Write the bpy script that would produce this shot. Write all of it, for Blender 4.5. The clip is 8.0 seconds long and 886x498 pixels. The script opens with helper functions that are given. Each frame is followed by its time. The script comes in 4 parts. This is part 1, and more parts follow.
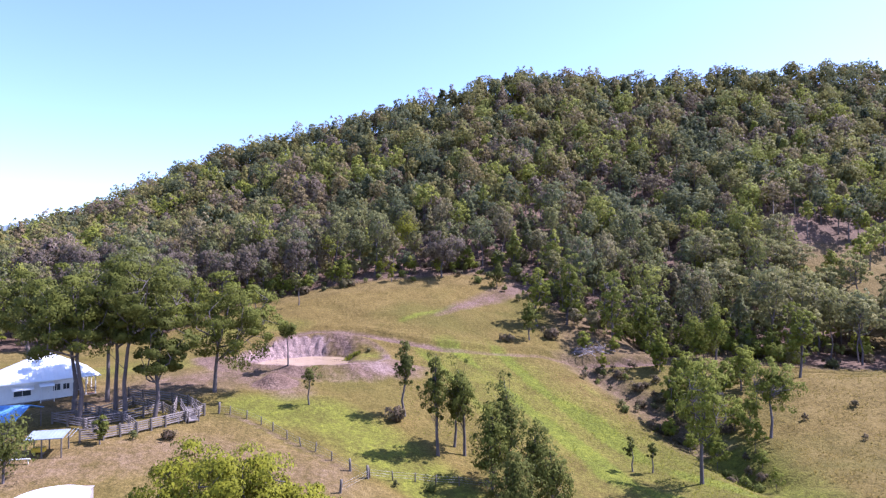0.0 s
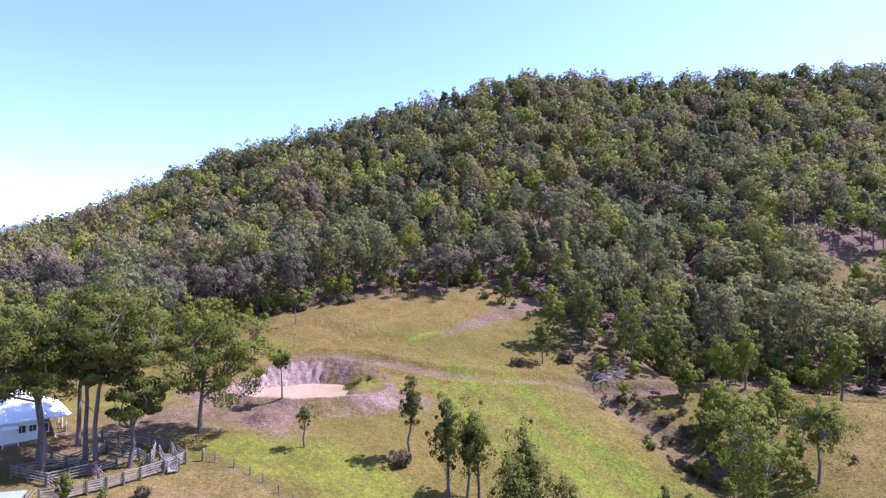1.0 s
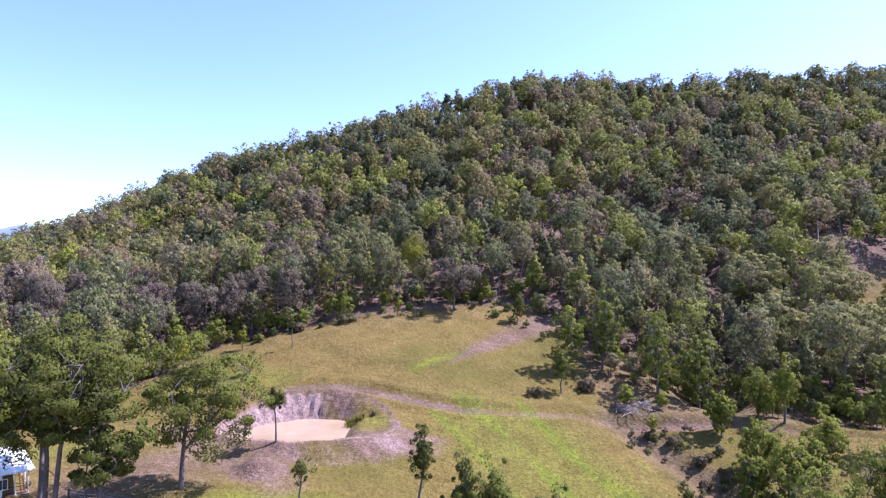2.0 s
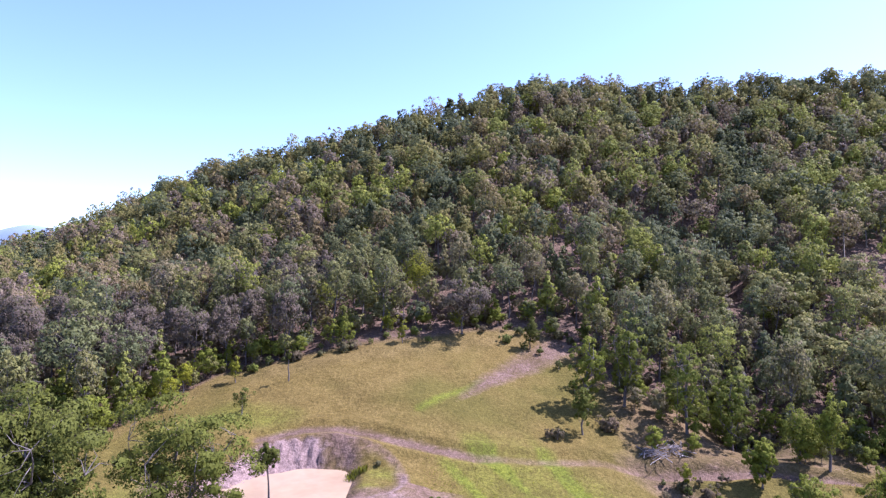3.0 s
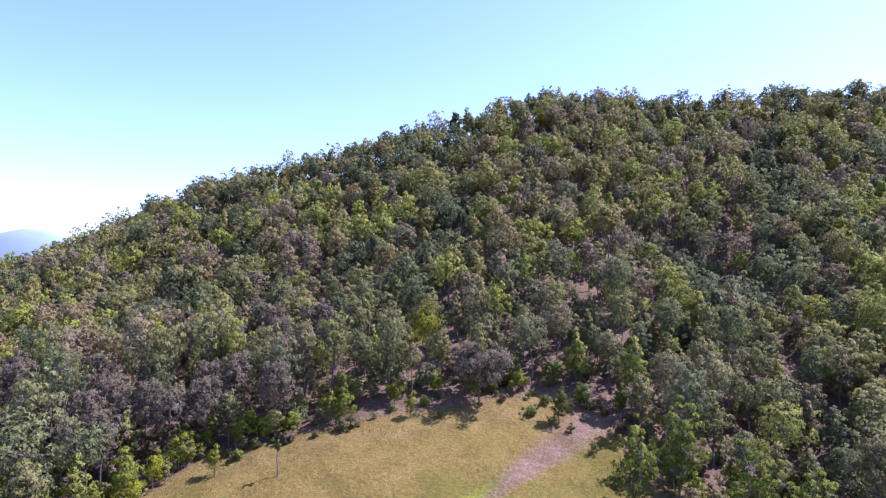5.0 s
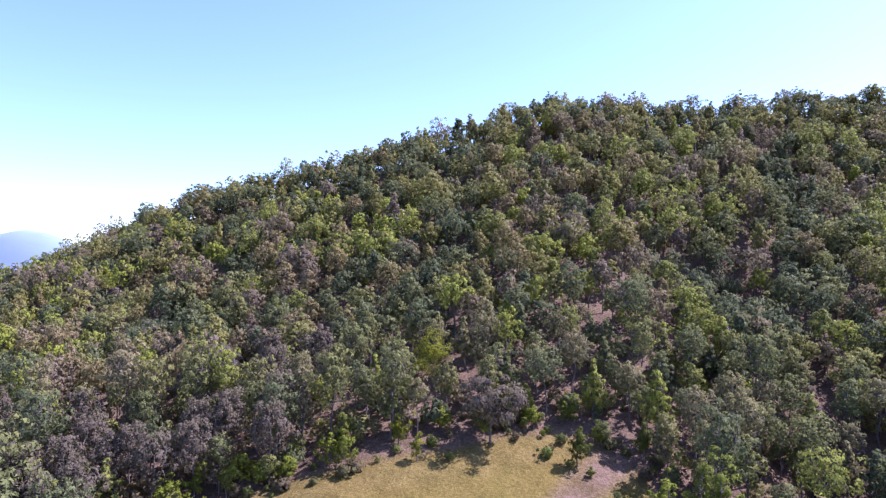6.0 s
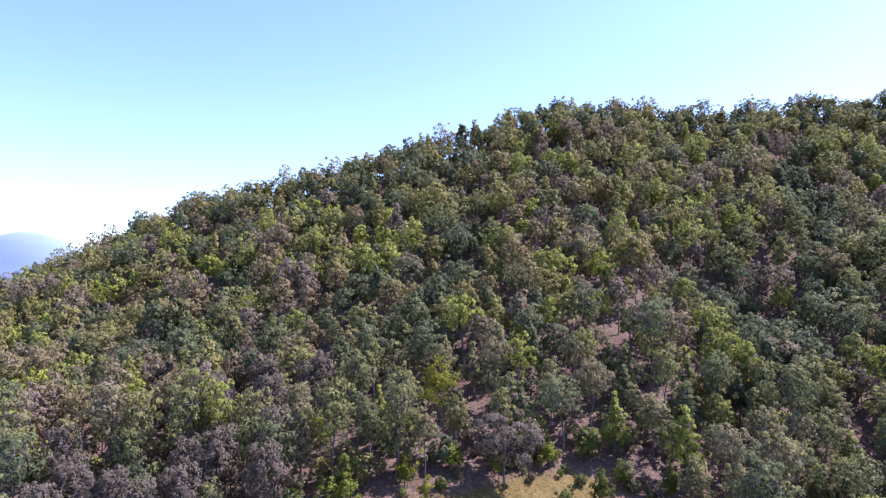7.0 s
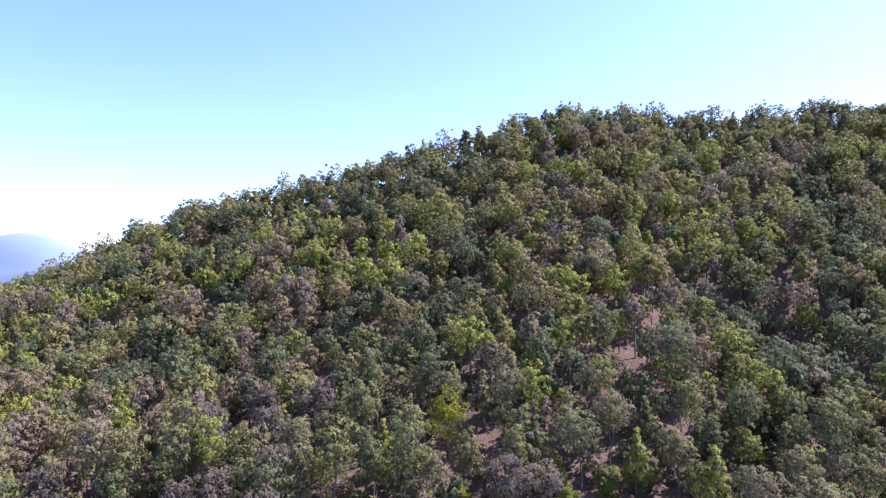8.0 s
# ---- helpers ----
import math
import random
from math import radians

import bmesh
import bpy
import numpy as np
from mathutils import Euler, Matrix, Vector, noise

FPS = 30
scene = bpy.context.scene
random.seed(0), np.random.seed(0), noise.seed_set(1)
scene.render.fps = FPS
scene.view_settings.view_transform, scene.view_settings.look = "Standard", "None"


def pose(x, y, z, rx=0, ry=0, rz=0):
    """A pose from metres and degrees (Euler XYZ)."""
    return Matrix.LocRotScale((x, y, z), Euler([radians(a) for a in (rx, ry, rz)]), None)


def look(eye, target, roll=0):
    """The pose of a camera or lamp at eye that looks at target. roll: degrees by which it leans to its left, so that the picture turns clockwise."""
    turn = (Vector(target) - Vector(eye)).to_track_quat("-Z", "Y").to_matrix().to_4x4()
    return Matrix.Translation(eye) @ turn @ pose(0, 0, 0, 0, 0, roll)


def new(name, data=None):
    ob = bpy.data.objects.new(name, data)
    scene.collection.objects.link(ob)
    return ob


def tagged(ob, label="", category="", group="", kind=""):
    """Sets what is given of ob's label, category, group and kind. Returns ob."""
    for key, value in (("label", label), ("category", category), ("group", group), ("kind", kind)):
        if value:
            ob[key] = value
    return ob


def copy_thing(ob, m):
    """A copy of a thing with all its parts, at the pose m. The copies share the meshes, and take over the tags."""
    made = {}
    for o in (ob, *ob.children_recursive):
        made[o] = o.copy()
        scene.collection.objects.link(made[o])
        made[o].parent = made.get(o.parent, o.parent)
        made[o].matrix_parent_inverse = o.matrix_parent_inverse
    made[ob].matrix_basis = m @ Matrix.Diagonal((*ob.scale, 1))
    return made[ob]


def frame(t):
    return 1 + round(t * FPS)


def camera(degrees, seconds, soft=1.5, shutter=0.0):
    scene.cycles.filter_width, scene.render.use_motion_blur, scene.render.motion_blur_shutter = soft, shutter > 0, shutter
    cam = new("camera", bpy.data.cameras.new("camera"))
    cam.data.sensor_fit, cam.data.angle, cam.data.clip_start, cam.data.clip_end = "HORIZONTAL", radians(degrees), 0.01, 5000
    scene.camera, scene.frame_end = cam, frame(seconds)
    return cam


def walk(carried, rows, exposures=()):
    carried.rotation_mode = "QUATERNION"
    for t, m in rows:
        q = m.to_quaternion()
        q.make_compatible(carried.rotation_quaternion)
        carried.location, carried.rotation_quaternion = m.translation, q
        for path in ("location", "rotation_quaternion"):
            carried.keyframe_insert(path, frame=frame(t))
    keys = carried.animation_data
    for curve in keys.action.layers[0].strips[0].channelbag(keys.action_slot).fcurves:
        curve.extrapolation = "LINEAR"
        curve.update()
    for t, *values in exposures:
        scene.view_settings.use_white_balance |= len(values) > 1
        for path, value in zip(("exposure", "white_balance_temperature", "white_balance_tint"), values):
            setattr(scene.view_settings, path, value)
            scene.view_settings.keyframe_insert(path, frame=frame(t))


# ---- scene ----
cam = camera(72.0, 8.0, soft=1.3)
METRES, EYE, TILT, LEAN, TURN = 60.0, 27.0, 0.8, 0.0, 0.0
ROWS = [
    (0.0, 0.0000, 0.0000, 0.0000, -0.000, -0.000, 0.000),
    (0.5, -0.0115, 0.0737, 0.0263, -0.012, 0.049, -0.000),
    (1.0, -0.0248, 0.1559, 0.0532, -0.036, 0.103, 0.020),
    (1.5, -0.0405, 0.2413, 0.0805, -0.067, 0.152, 0.050),
    (3.0, -0.0857, 0.4868, 0.1933, -0.128, 0.170, 0.110),
    (3.5, -0.0992, 0.5646, 0.2409, -0.146, 0.200, 0.160),
    (4.0, -0.1116, 0.6423, 0.2892, -0.152, 0.207, 0.180),
    (4.5, -0.1225, 0.7213, 0.3365, -0.158, 0.237, 0.200),
    (6.0, -0.1591, 0.9516, 0.4706, -0.225, 0.237, 0.320),
    (6.5, -0.1729, 1.0249, 0.5075, -0.243, 0.255, 0.350),
    (7.0, -0.1872, 1.0975, 0.5445, -0.255, 0.267, 0.370),
    (7.5, -0.1999, 1.1653, 0.5835, -0.261, 0.255, 0.390),
    (8.0, -0.2139, 1.2293, 0.6206, -0.286, 0.249, 0.400),
]
walk(cam, [(t, pose(0, 0, EYE, TILT, LEAN, TURN) @ pose(METRES * x, METRES * y, METRES * z, 90 + pitch, roll, yaw)) for t, x, y, z, yaw, pitch, roll in ROWS], [(0.0, 1.32, 5370.0, 31.0), (8.0, 1.32, 5370.0, 31.0)])

# ---- light: a high sun ahead and to the right, clear sky ----
SUN_AZ, SUN_EL = 73.0, 52.0
world = bpy.data.worlds.new("world")
scene.world = world
world.use_nodes = True
wn = world.node_tree
sky = wn.nodes.new("ShaderNodeTexSky")
sky.sky_type = "NISHITA"
sky.sun_disc = False
sky.sun_elevation, sky.sun_rotation = radians(SUN_EL), radians(SUN_AZ)
sky.air_density, sky.dust_density, sky.ozone_density = 0.86, 0.6, 1.6
wn.links.new(sky.outputs["Color"], wn.nodes["Background"].inputs["Color"])
wn.nodes["Background"].inputs["Strength"].default_value = 0.132
sun = new("sun", bpy.data.lights.new("sun", "SUN"))
sun.data.energy, sun.data.angle, sun.data.color = 5.0, radians(0.6), (1.0, 0.94, 0.83)
sun_dir = Vector((math.sin(radians(SUN_AZ)) * math.cos(radians(SUN_EL)), math.cos(radians(SUN_AZ)) * math.cos(radians(SUN_EL)), math.sin(radians(SUN_EL))))
sun.matrix_world = look(sun_dir * 300, (0, 0, 0))


# ---- materials ----
def material(name):
    m = bpy.data.materials.new(name)
    m.use_nodes = True
    return m, m.node_tree, m.node_tree.nodes["Principled BSDF"]


def node(tree, kind, **values):
    n = tree.nodes.new(kind)
    for key, value in values.items():
        n.inputs[key.replace("_", " ")].default_value = value
    return n


def noise_fac(tree, scale, detail=4.0, rough=0.6, coords="Object", stretch=None):
    co = tree.nodes.new("ShaderNodeTexCoord")
    n = node(tree, "ShaderNodeTexNoise", Scale=scale, Detail=detail, Roughness=rough)
    if stretch:
        mp = tree.nodes.new("ShaderNodeMapping")
        mp.inputs["Scale"].default_value = stretch
        tree.links.new(co.outputs[coords], mp.inputs["Vector"])
        tree.links.new(mp.outputs["Vector"], n.inputs["Vector"])
    else:
        tree.links.new(co.outputs[coords], n.inputs["Vector"])
    return n.outputs["Fac"]


def ramp(tree, fac, stops):
    r = tree.nodes.new("ShaderNodeValToRGB")
    while len(r.color_ramp.elements) < len(stops):
        r.color_ramp.elements.new(0.5)
    for e, (p, c) in zip(r.color_ramp.elements, stops):
        e.position, e.color = p, (*c, 1)
    tree.links.new(fac, r.inputs["Fac"])
    return r.outputs["Color"]


def mix(tree, fac, a, b, blend="MIX"):
    m = tree.nodes.new("ShaderNodeMix")
    m.data_type, m.blend_type = "RGBA", blend
    for socket, value in ((m.inputs["Factor"], fac), (m.inputs["A"], a), (m.inputs["B"], b)):
        if isinstance(value, (int, float)):
            socket.default_value = value
        elif isinstance(value, tuple):
            socket.default_value = (*value, 1)
        else:
            tree.links.new(value, socket)
    return m.outputs["Result"]


def calc(tree, op, a, b=0.0, clamp=False):
    m = tree.nodes.new("ShaderNodeMath")
    m.operation, m.use_clamp = op, clamp
    for socket, value in ((m.inputs[0], a), (m.inputs[1], b)):
        if isinstance(value, (int, float)):
            socket.default_value = value
        else:
            tree.links.new(value, socket)
    return m.outputs[0]


def bump(tree, shader, fac, strength, distance):
    b = node(tree, "ShaderNodeBump", Strength=strength, Distance=distance)
    tree.links.new(fac, b.inputs["Height"])
    tree.links.new(b.outputs["Normal"], shader.inputs["Normal"])


def plain(name, low, high, scale, roughness=0.7, metallic=0.0, relief=0.0, stretch=None, per_object=0.0):
    """A surface with two-scale variation between two colours."""
    m, t, p = material(name)
    big, fine = noise_fac(t, scale, 3.0, stretch=stretch), noise_fac(t, scale * 9.0, 3.0, stretch=stretch)
    fac = calc(t, "ADD", calc(t, "MULTIPLY", big, 0.6), calc(t, "MULTIPLY", fine, 0.4))
    col = ramp(t, fac, [(0.32, low), (0.68, high)])
    if per_object:
        info = t.nodes.new("ShaderNodeObjectInfo")
        shade = calc(t, "ADD", calc(t, "MULTIPLY", info.outputs["Random"], per_object), 1 - per_object / 2)
        hsv = t.nodes.new("ShaderNodeHueSaturation")
        t.links.new(shade, hsv.inputs["Value"])
        t.links.new(col, hsv.inputs["Color"])
        col = hsv.outputs["Color"]
    t.links.new(col, p.inputs["Base Color"])
    p.inputs["Roughness"].default_value, p.inputs["Metallic"].default_value = roughness, metallic
    if relief:
        bump(t, p, fine, 0.6, relief)
    return m


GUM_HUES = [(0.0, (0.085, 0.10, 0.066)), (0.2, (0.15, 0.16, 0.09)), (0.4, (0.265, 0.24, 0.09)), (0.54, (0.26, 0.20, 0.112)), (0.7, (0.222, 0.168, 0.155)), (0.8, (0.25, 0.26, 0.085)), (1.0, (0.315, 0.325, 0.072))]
EDGE_HUES = [(0.0, (0.10, 0.115, 0.075)), (0.25, (0.16, 0.172, 0.088)), (0.5, (0.235, 0.222, 0.092)), (0.68, (0.25, 0.205, 0.135)), (0.78, (0.24, 0.245, 0.082)), (1.0, (0.32, 0.33, 0.068))]


def foliage(name, per_tree, stops, through_leaf=0.32):
    """Leaves that let some light through; the hue goes tree by tree and varies from leaf to leaf."""
    m, t, p = material(name)
    if per_tree:
        at = t.nodes.new("ShaderNodeAttribute")
        at.attribute_name = "hue"
        hue = at.outputs["Fac"]
    else:
        pick = t.nodes.new("ShaderNodeObjectInfo").outputs["Random"]
        hue = calc(t, "ADD", calc(t, "MULTIPLY", pick, 0.78), 0.12)
    leaf = t.nodes.new("ShaderNodeNewGeometry").outputs["Random Per Island"]
    patch = noise_fac(t, 0.35, 2.0)
    h = calc(t, "ADD", calc(t, "ADD", hue, calc(t, "MULTIPLY", calc(t, "SUBTRACT", leaf, 0.5), 0.09)), calc(t, "MULTIPLY", calc(t, "SUBTRACT", patch, 0.5), 0.12), clamp=True)
    col = ramp(t, h, stops)
    hsv = t.nodes.new("ShaderNodeHueSaturation")
    hsv.inputs["Saturation"].default_value = 1.12
    t.links.new(calc(t, "ADD", calc(t, "ADD", calc(t, "MULTIPLY", leaf, 0.22), calc(t, "MULTIPLY", noise_fac(t, 1.2, 3.0, 0.65), 0.38)), 0.48), hsv.inputs["Value"])
    t.links.new(col, hsv.inputs["Color"])
    col = hsv.outputs["Color"]
    t.links.new(col, p.inputs["Base Color"])
    p.inputs["Roughness"].default_value = 0.65
    p.inputs["Specular IOR Level"].default_value = 0.06
    tr = t.nodes.new("ShaderNodeBsdfTranslucent")
    t.links.new(mix(t, 0.35, col, (0.31, 0.33, 0.13)), tr.inputs["Color"])
    ms = t.nodes.new("ShaderNodeMixShader")
    ms.inputs["Fac"].default_value = through_leaf
    t.links.new(p.outputs["BSDF"], ms.inputs[1])
    t.links.new(tr.outputs["BSDF"], ms.inputs[2])
    t.links.new(ms.outputs["Shader"], t.nodes["Material Output"].inputs["Surface"])
    return m


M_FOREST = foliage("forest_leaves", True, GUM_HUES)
M_GUM = foliage("gum_leaves", False, [(0.0, (0.096, 0.104, 0.034)), (0.5, (0.125, 0.133, 0.038)), (1.0, (0.152, 0.162, 0.042))], 0.26)
M_WATTLE = foliage("bright_leaves", False, [(0.0, (0.215, 0.215, 0.042)), (1.0, (0.285, 0.28, 0.048))], 0.3)
# bright green saplings; on the larger gums sunlit brightness put into the colour
M_LIME = foliage("lime_sunlit_leaves", False, [(0.0, (0.17, 0.188, 0.048)), (1.0, (0.235, 0.25, 0.053))], 0.32)
# pale olive, with the crowns' sunlit brightness put into the leaf colour
M_PALE = foliage("pale_leaves", False, [(0.0, (0.25, 0.225, 0.118)), (0.5, (0.275, 0.255, 0.112)), (1.0, (0.29, 0.28, 0.10))])
M_DUSK = foliage("dusky_leaves", False, [(0.0, (0.145, 0.112, 0.098)), (1.0, (0.178, 0.142, 0.115))])
M_EDGE = foliage("edge_leaves", False, EDGE_HUES)
M_SHRUB = foliage("shrub_leaves", False, [(0.0, (0.15, 0.125, 0.08)), (0.35, (0.17, 0.125, 0.09)), (0.6, (0.14, 0.15, 0.06)), (1.0, (0.20, 0.23, 0.05))])
M_BARK = plain("gum_bark", (0.06, 0.046, 0.045), (0.165, 0.135, 0.128), 0.9, 0.85, relief=0.03, stretch=(1, 1, 0.25), per_object=0.35)
M_TRUNKS = plain("forest_bark", (0.08, 0.065, 0.058), (0.21, 0.18, 0.16), 0.5, 0.85)


def ground_material():
    """Dry pasture with lush, bare and littered cover taken from the painted cover weights."""
    m, t, p = material("pasture")
    at = t.nodes.new("ShaderNodeAttribute")
    at.attribute_name = "cover"
    sep = t.nodes.new("ShaderNodeSeparateColor")
    t.links.new(at.outputs["Color"], sep.inputs["Color"])
    big, mid, fine, grain = noise_fac(t, 0.035, 4.0), noise_fac(t, 0.22, 5.0, 0.7), noise_fac(t, 1.1, 4.0, 0.7), noise_fac(t, 5.0, 2.0)
    blend = calc(t, "ADD", calc(t, "MULTIPLY", mid, 0.55), calc(t, "MULTIPLY", fine, 0.45))
    dry = ramp(t, blend, [(0.3, (0.104, 0.070, 0.017)), (0.5, (0.171, 0.119, 0.032)), (0.72, (0.233, 0.164, 0.055))])
    olive = ramp(t, blend, [(0.3, (0.086, 0.072, 0.014)), (0.7, (0.161, 0.128, 0.028))])
    col = mix(t, ramp(t, big, [(0.42, (0, 0, 0)), (0.62, (1, 1, 1))]), dry, olive)
    wobble = calc(t, "MULTIPLY", calc(t, "SUBTRACT", blend, 0.5), 1.6)

    def weight(channel, low=0.3, high=0.7):
        w = calc(t, "ADD", channel, calc(t, "MULTIPLY", wobble, calc(t, "MULTIPLY", channel, 1.2)))
        return ramp(t, w, [(low, (0, 0, 0)), (high, (1, 1, 1))])

    at2 = t.nodes.new("ShaderNodeAttribute")
    at2.attribute_name = "straw"
    straw = ramp(t, blend, [(0.3, (0.107, 0.074, 0.023)), (0.5, (0.177, 0.122, 0.042)), (0.7, (0.241, 0.172, 0.065))])
    col = mix(t, weight(at2.outputs["Fac"], 0.15, 0.75), col, straw)
    lush = ramp(t, blend, [(0.3, (0.092, 0.102, 0.014)), (0.5, (0.138, 0.15, 0.018)), (0.72, (0.235, 0.24, 0.026))])
    col = mix(t, weight(sep.outputs["Green"], 0.2, 0.8), col, lush)
    litter = ramp(t, blend, [(0.3, (0.068, 0.045, 0.036)), (0.5, (0.148, 0.094, 0.068)), (0.7, (0.245, 0.158, 0.11))])
    col = mix(t, weight(sep.outputs["Blue"], 0.2, 0.8), col, litter)
    dirt = ramp(t, blend, [(0.25, (0.078, 0.047, 0.037)), (0.5, (0.172, 0.108, 0.08)), (0.75, (0.30, 0.20, 0.155))])
    col = mix(t, weight(sep.outputs["Red"]), col, dirt)
    clay = ramp(t, blend, [(0.3, (0.16, 0.10, 0.093)), (0.62, (0.36, 0.25, 0.225))])
    col = mix(t, weight(at.outputs["Alpha"], 0.25, 0.6), col, clay)
    col = mix(t, 0.6, col, ramp(t, calc(t, "ADD", calc(t, "MULTIPLY", grain, 0.5), calc(t, "MULTIPLY", noise_fac(t, 2.2, 3.0, 0.7), 0.5)), [(0.36, (0.27, 0.27, 0.27)), (0.64, (1.06, 1.06, 1.06))]), "MULTIPLY")
    t.links.new(col, p.inputs["Base Color"])
    p.inputs["Roughness"].default_value = 0.95
    p.inputs["Specular IOR Level"].default_value = 0.15
    bump(t, p, calc(t, "ADD", fine, calc(t, "MULTIPLY", grain, 0.4)), 0.9, 0.35)
    return m


M_GROUND = ground_material()


# ---- the lie of the land ----
def soft(v, w):
    return w * np.log1p(np.exp(np.clip(v / w, -50, 50)))


def smooth(v):
    v = np.clip(v, 0.0, 1.0)
    return v * v * (3 - 2 * v)


# swells and hollows of the hillside: x, y, radius, height
SWELLS = [(-120, 255, 70, -9.7), (30, 90, 30, -6.7), (75, 225, 30, -9.8), (165, 105, 45, 9.0), (-15, 150, 30, 4.2), (-240, 240, 70, -7.0), (-120, 390, 70, 12.2), (0, 60, 30, -4.5), (45, 330, 30, 3.0), (195, 255, 30, -4.8), (90, 150, 30, -5.3), (-60, 225, 30, -4.8), (105, 360, 45, -2.5), (120, 285, 30, -3.6), (120, 60, 30, 2.6), (105, 210, 30, 4.5)]
WATER_Z = 7.2
POND = (-24.0, 113.5)
TRACK = [(-34, 126.5), (-28, 129), (-22, 129.4), (-16, 128), (-10, 125.6), (0, 123.4), (10, 124.5), (20, 126.5), (28, 126), (38, 125.2), (45, 126), (52, 124.3), (60, 122), (70, 120.5), (85, 118), (120, 112)]
RAVINES = [[(50, 140), (54, 152), (60, 172)], [(-27, 221), (-14, 226), (-6, 241), (-3, 262)], [(56, 241), (64, 234), (70, 221), (72, 205)], [(104, 243), (116, 279), (122, 305)], [(-8, 300), (-2, 330)], [(-95, 235), (-80, 262)]]
GULLY = [(27, 126), (32, 117), (36, 108), (39, 99), (42, 87), (43, 76), (45, 55)]


def along(x, y, line):
    """The distance from a line of points."""
    best = np.full(np.shape(x), 1e9)
    for (ax, ay), (bx, by) in zip(line, line[1:]):
        ll = (bx - ax) ** 2 + (by - ay) ** 2
        s = np.clip(((x - ax) * (bx - ax) + (y - ay) * (by - ay)) / ll, 0, 1)
        best = np.minimum(best, np.hypot(x - ax - s * (bx - ax), y - ay - s * (by - ay)))
    return best


def waves(x, y, size, seed=0.0):
    """Cheap smooth unevenness, about -1 to 1."""
    x, y = x / size + seed, y / size - seed * 1.7
    return (np.sin(x * 1.3 + 1.7 * np.sin(y * 0.9)) + np.sin(y * 1.7 + 1.3 * np.sin(x * 1.1 + 2)) + np.sin((x + y) * 2.3 + np.sin(x * 2.1))) / 3


def crest_y(x):
    return 358 + 0.35 * soft(-x - 90.0, 15.0) + 4 * np.sin(x / 37)


def natural(x, y):
    u = np.tanh(x / 150) * 1.5
    yy = y / 100
    h = soft(yy - 1.55, 0.15)
    z = -0.65 -2.93 * u +5.94 * yy + (45.72 +14.99 * u -7.71 * u * u) * h
    for a, b, r, up in SWELLS:
        z = z + up * np.exp(-((x - a) ** 2 + (y - b) ** 2) / r ** 2)
    z = z + 2.2 * np.exp(-(((x - 84) / 24) ** 2 + ((y - 105) / 9) ** 2))
    z = z + 10.0 * np.exp(-(((x - 225) / 75) ** 2 + ((y - 365) / 40) ** 2))
    z = z - 13.0 * smooth((-x - 135) / 110) * smooth((y - 220) / 100)
    return z


def ravine(x, y):
    return np.exp(-(np.min([along(x, y, line) for line in RAVINES], axis=0) / 8.0) ** 2)


def ground_z(x, y):
    x, y = np.asarray(x, float), np.asarray(y, float)
    yc = crest_y(x)
    z = natural(x, np.clip(y, -20.0, yc)) - 0.5 * soft(y - yc, 6.0)
    # the hill ends to the far left; plains beyond
    z = z * (1 - smooth((-x - 235) / 150)) * (1 - smooth((y - 480) / 200)) + 0.6
    z = np.maximum(z, -6.0)
    far = smooth((np.hypot(x, y - 200) - 420) / 300)
    z = z * (1 - far)
    z = z + 0.35 * waves(x, y, 9.0) * (1 - far) + 0.12 * waves(x, y, 2.6, 3.0)
    z = z - 4.5 * ravine(x, y)
    # gully with a scoured hollow
    d = along(x, y, GULLY)
    z = z - (1.6 + 0.5 * waves(x, y, 4.0, 1.0)) * np.exp(-(d / 3.6) ** 2)
    z = z - 1.3 * np.exp(-(((x - 41.5) / 2.6) ** 2 + ((y - 85) / 3.6) ** 2))
    # track cut into the slope
    d = along(x, y, TRACK)
    z = z - (0.45 + 0.55 * smooth((x - 24) / 10)) * np.exp(-(d / 1.7) ** 4) + 0.35 * np.exp(-((d - 2.8) / 0.9) ** 2)
    # farm dam: bowl, crest and outer bank
    dx, dy = x - POND[0], y - POND[1]
    b = np.where(dy > 0, 13.0, 7.5)
    rho = np.hypot(dx / 13.5, dy / b)
    ang = np.arctan2(dy / b, dx / 13.5)
    crest = np.where(dy > 0, np.maximum(z - 0.2 * smooth((dx - 2) / 6), 8.4), 8.4) + 0.25 * waves(x, y, 2.0, 1.0)
    crest = crest - 0.7 * np.exp(-((ang - math.pi) / 0.5) ** 2) - 0.7 * np.exp(-((ang + math.pi) / 0.5) ** 2)
    gash = np.abs(waves(ang * 15.0 + 1.4 * rho, rho * 1.5 + ang, 0.42, 2.0)) ** 0.6
    rill = gash * smooth((rho - 0.55) / 0.2) * smooth((1.12 - rho) / 0.2) * np.where(dy > 0, 1.25, 0.2) * (0.25 + 0.75 * smooth((6 - dx) / 6))
    floor = 6.2 + 2.0 * smooth((x + 20.5) / 5.0) * smooth((dy + 6) / 4)
    bowl = floor + (crest - floor) * smooth((rho - 0.5) / np.where(dy > 0, 0.48, 0.5)) - rill
    bank = crest - 0.46 * np.maximum(rho - 1.05, 0) * 10.0
    z = np.where(rho < 1, bowl, np.where(dy < 3, np.maximum(z, bank), z))
    # spoil heap
    d2 = np.hypot((x + 27.3) / 1.5, (y - 99.6))
    z = z + (1.7 + 0.25 * waves(x, y, 1.0)) * smooth(1 - d2 / 2.7)
    return z


def ground_at(x, y):
    return float(ground_z(x, y))


def steps(stops):
    """Grid lines: from each stop to the next at the given spacing."""
    out = []
    for (a, s), (b, _) in zip(stops, stops[1:]):
        out.extend(np.arange(a, b, s))
    return np.array(out + [stops[-1][0]])


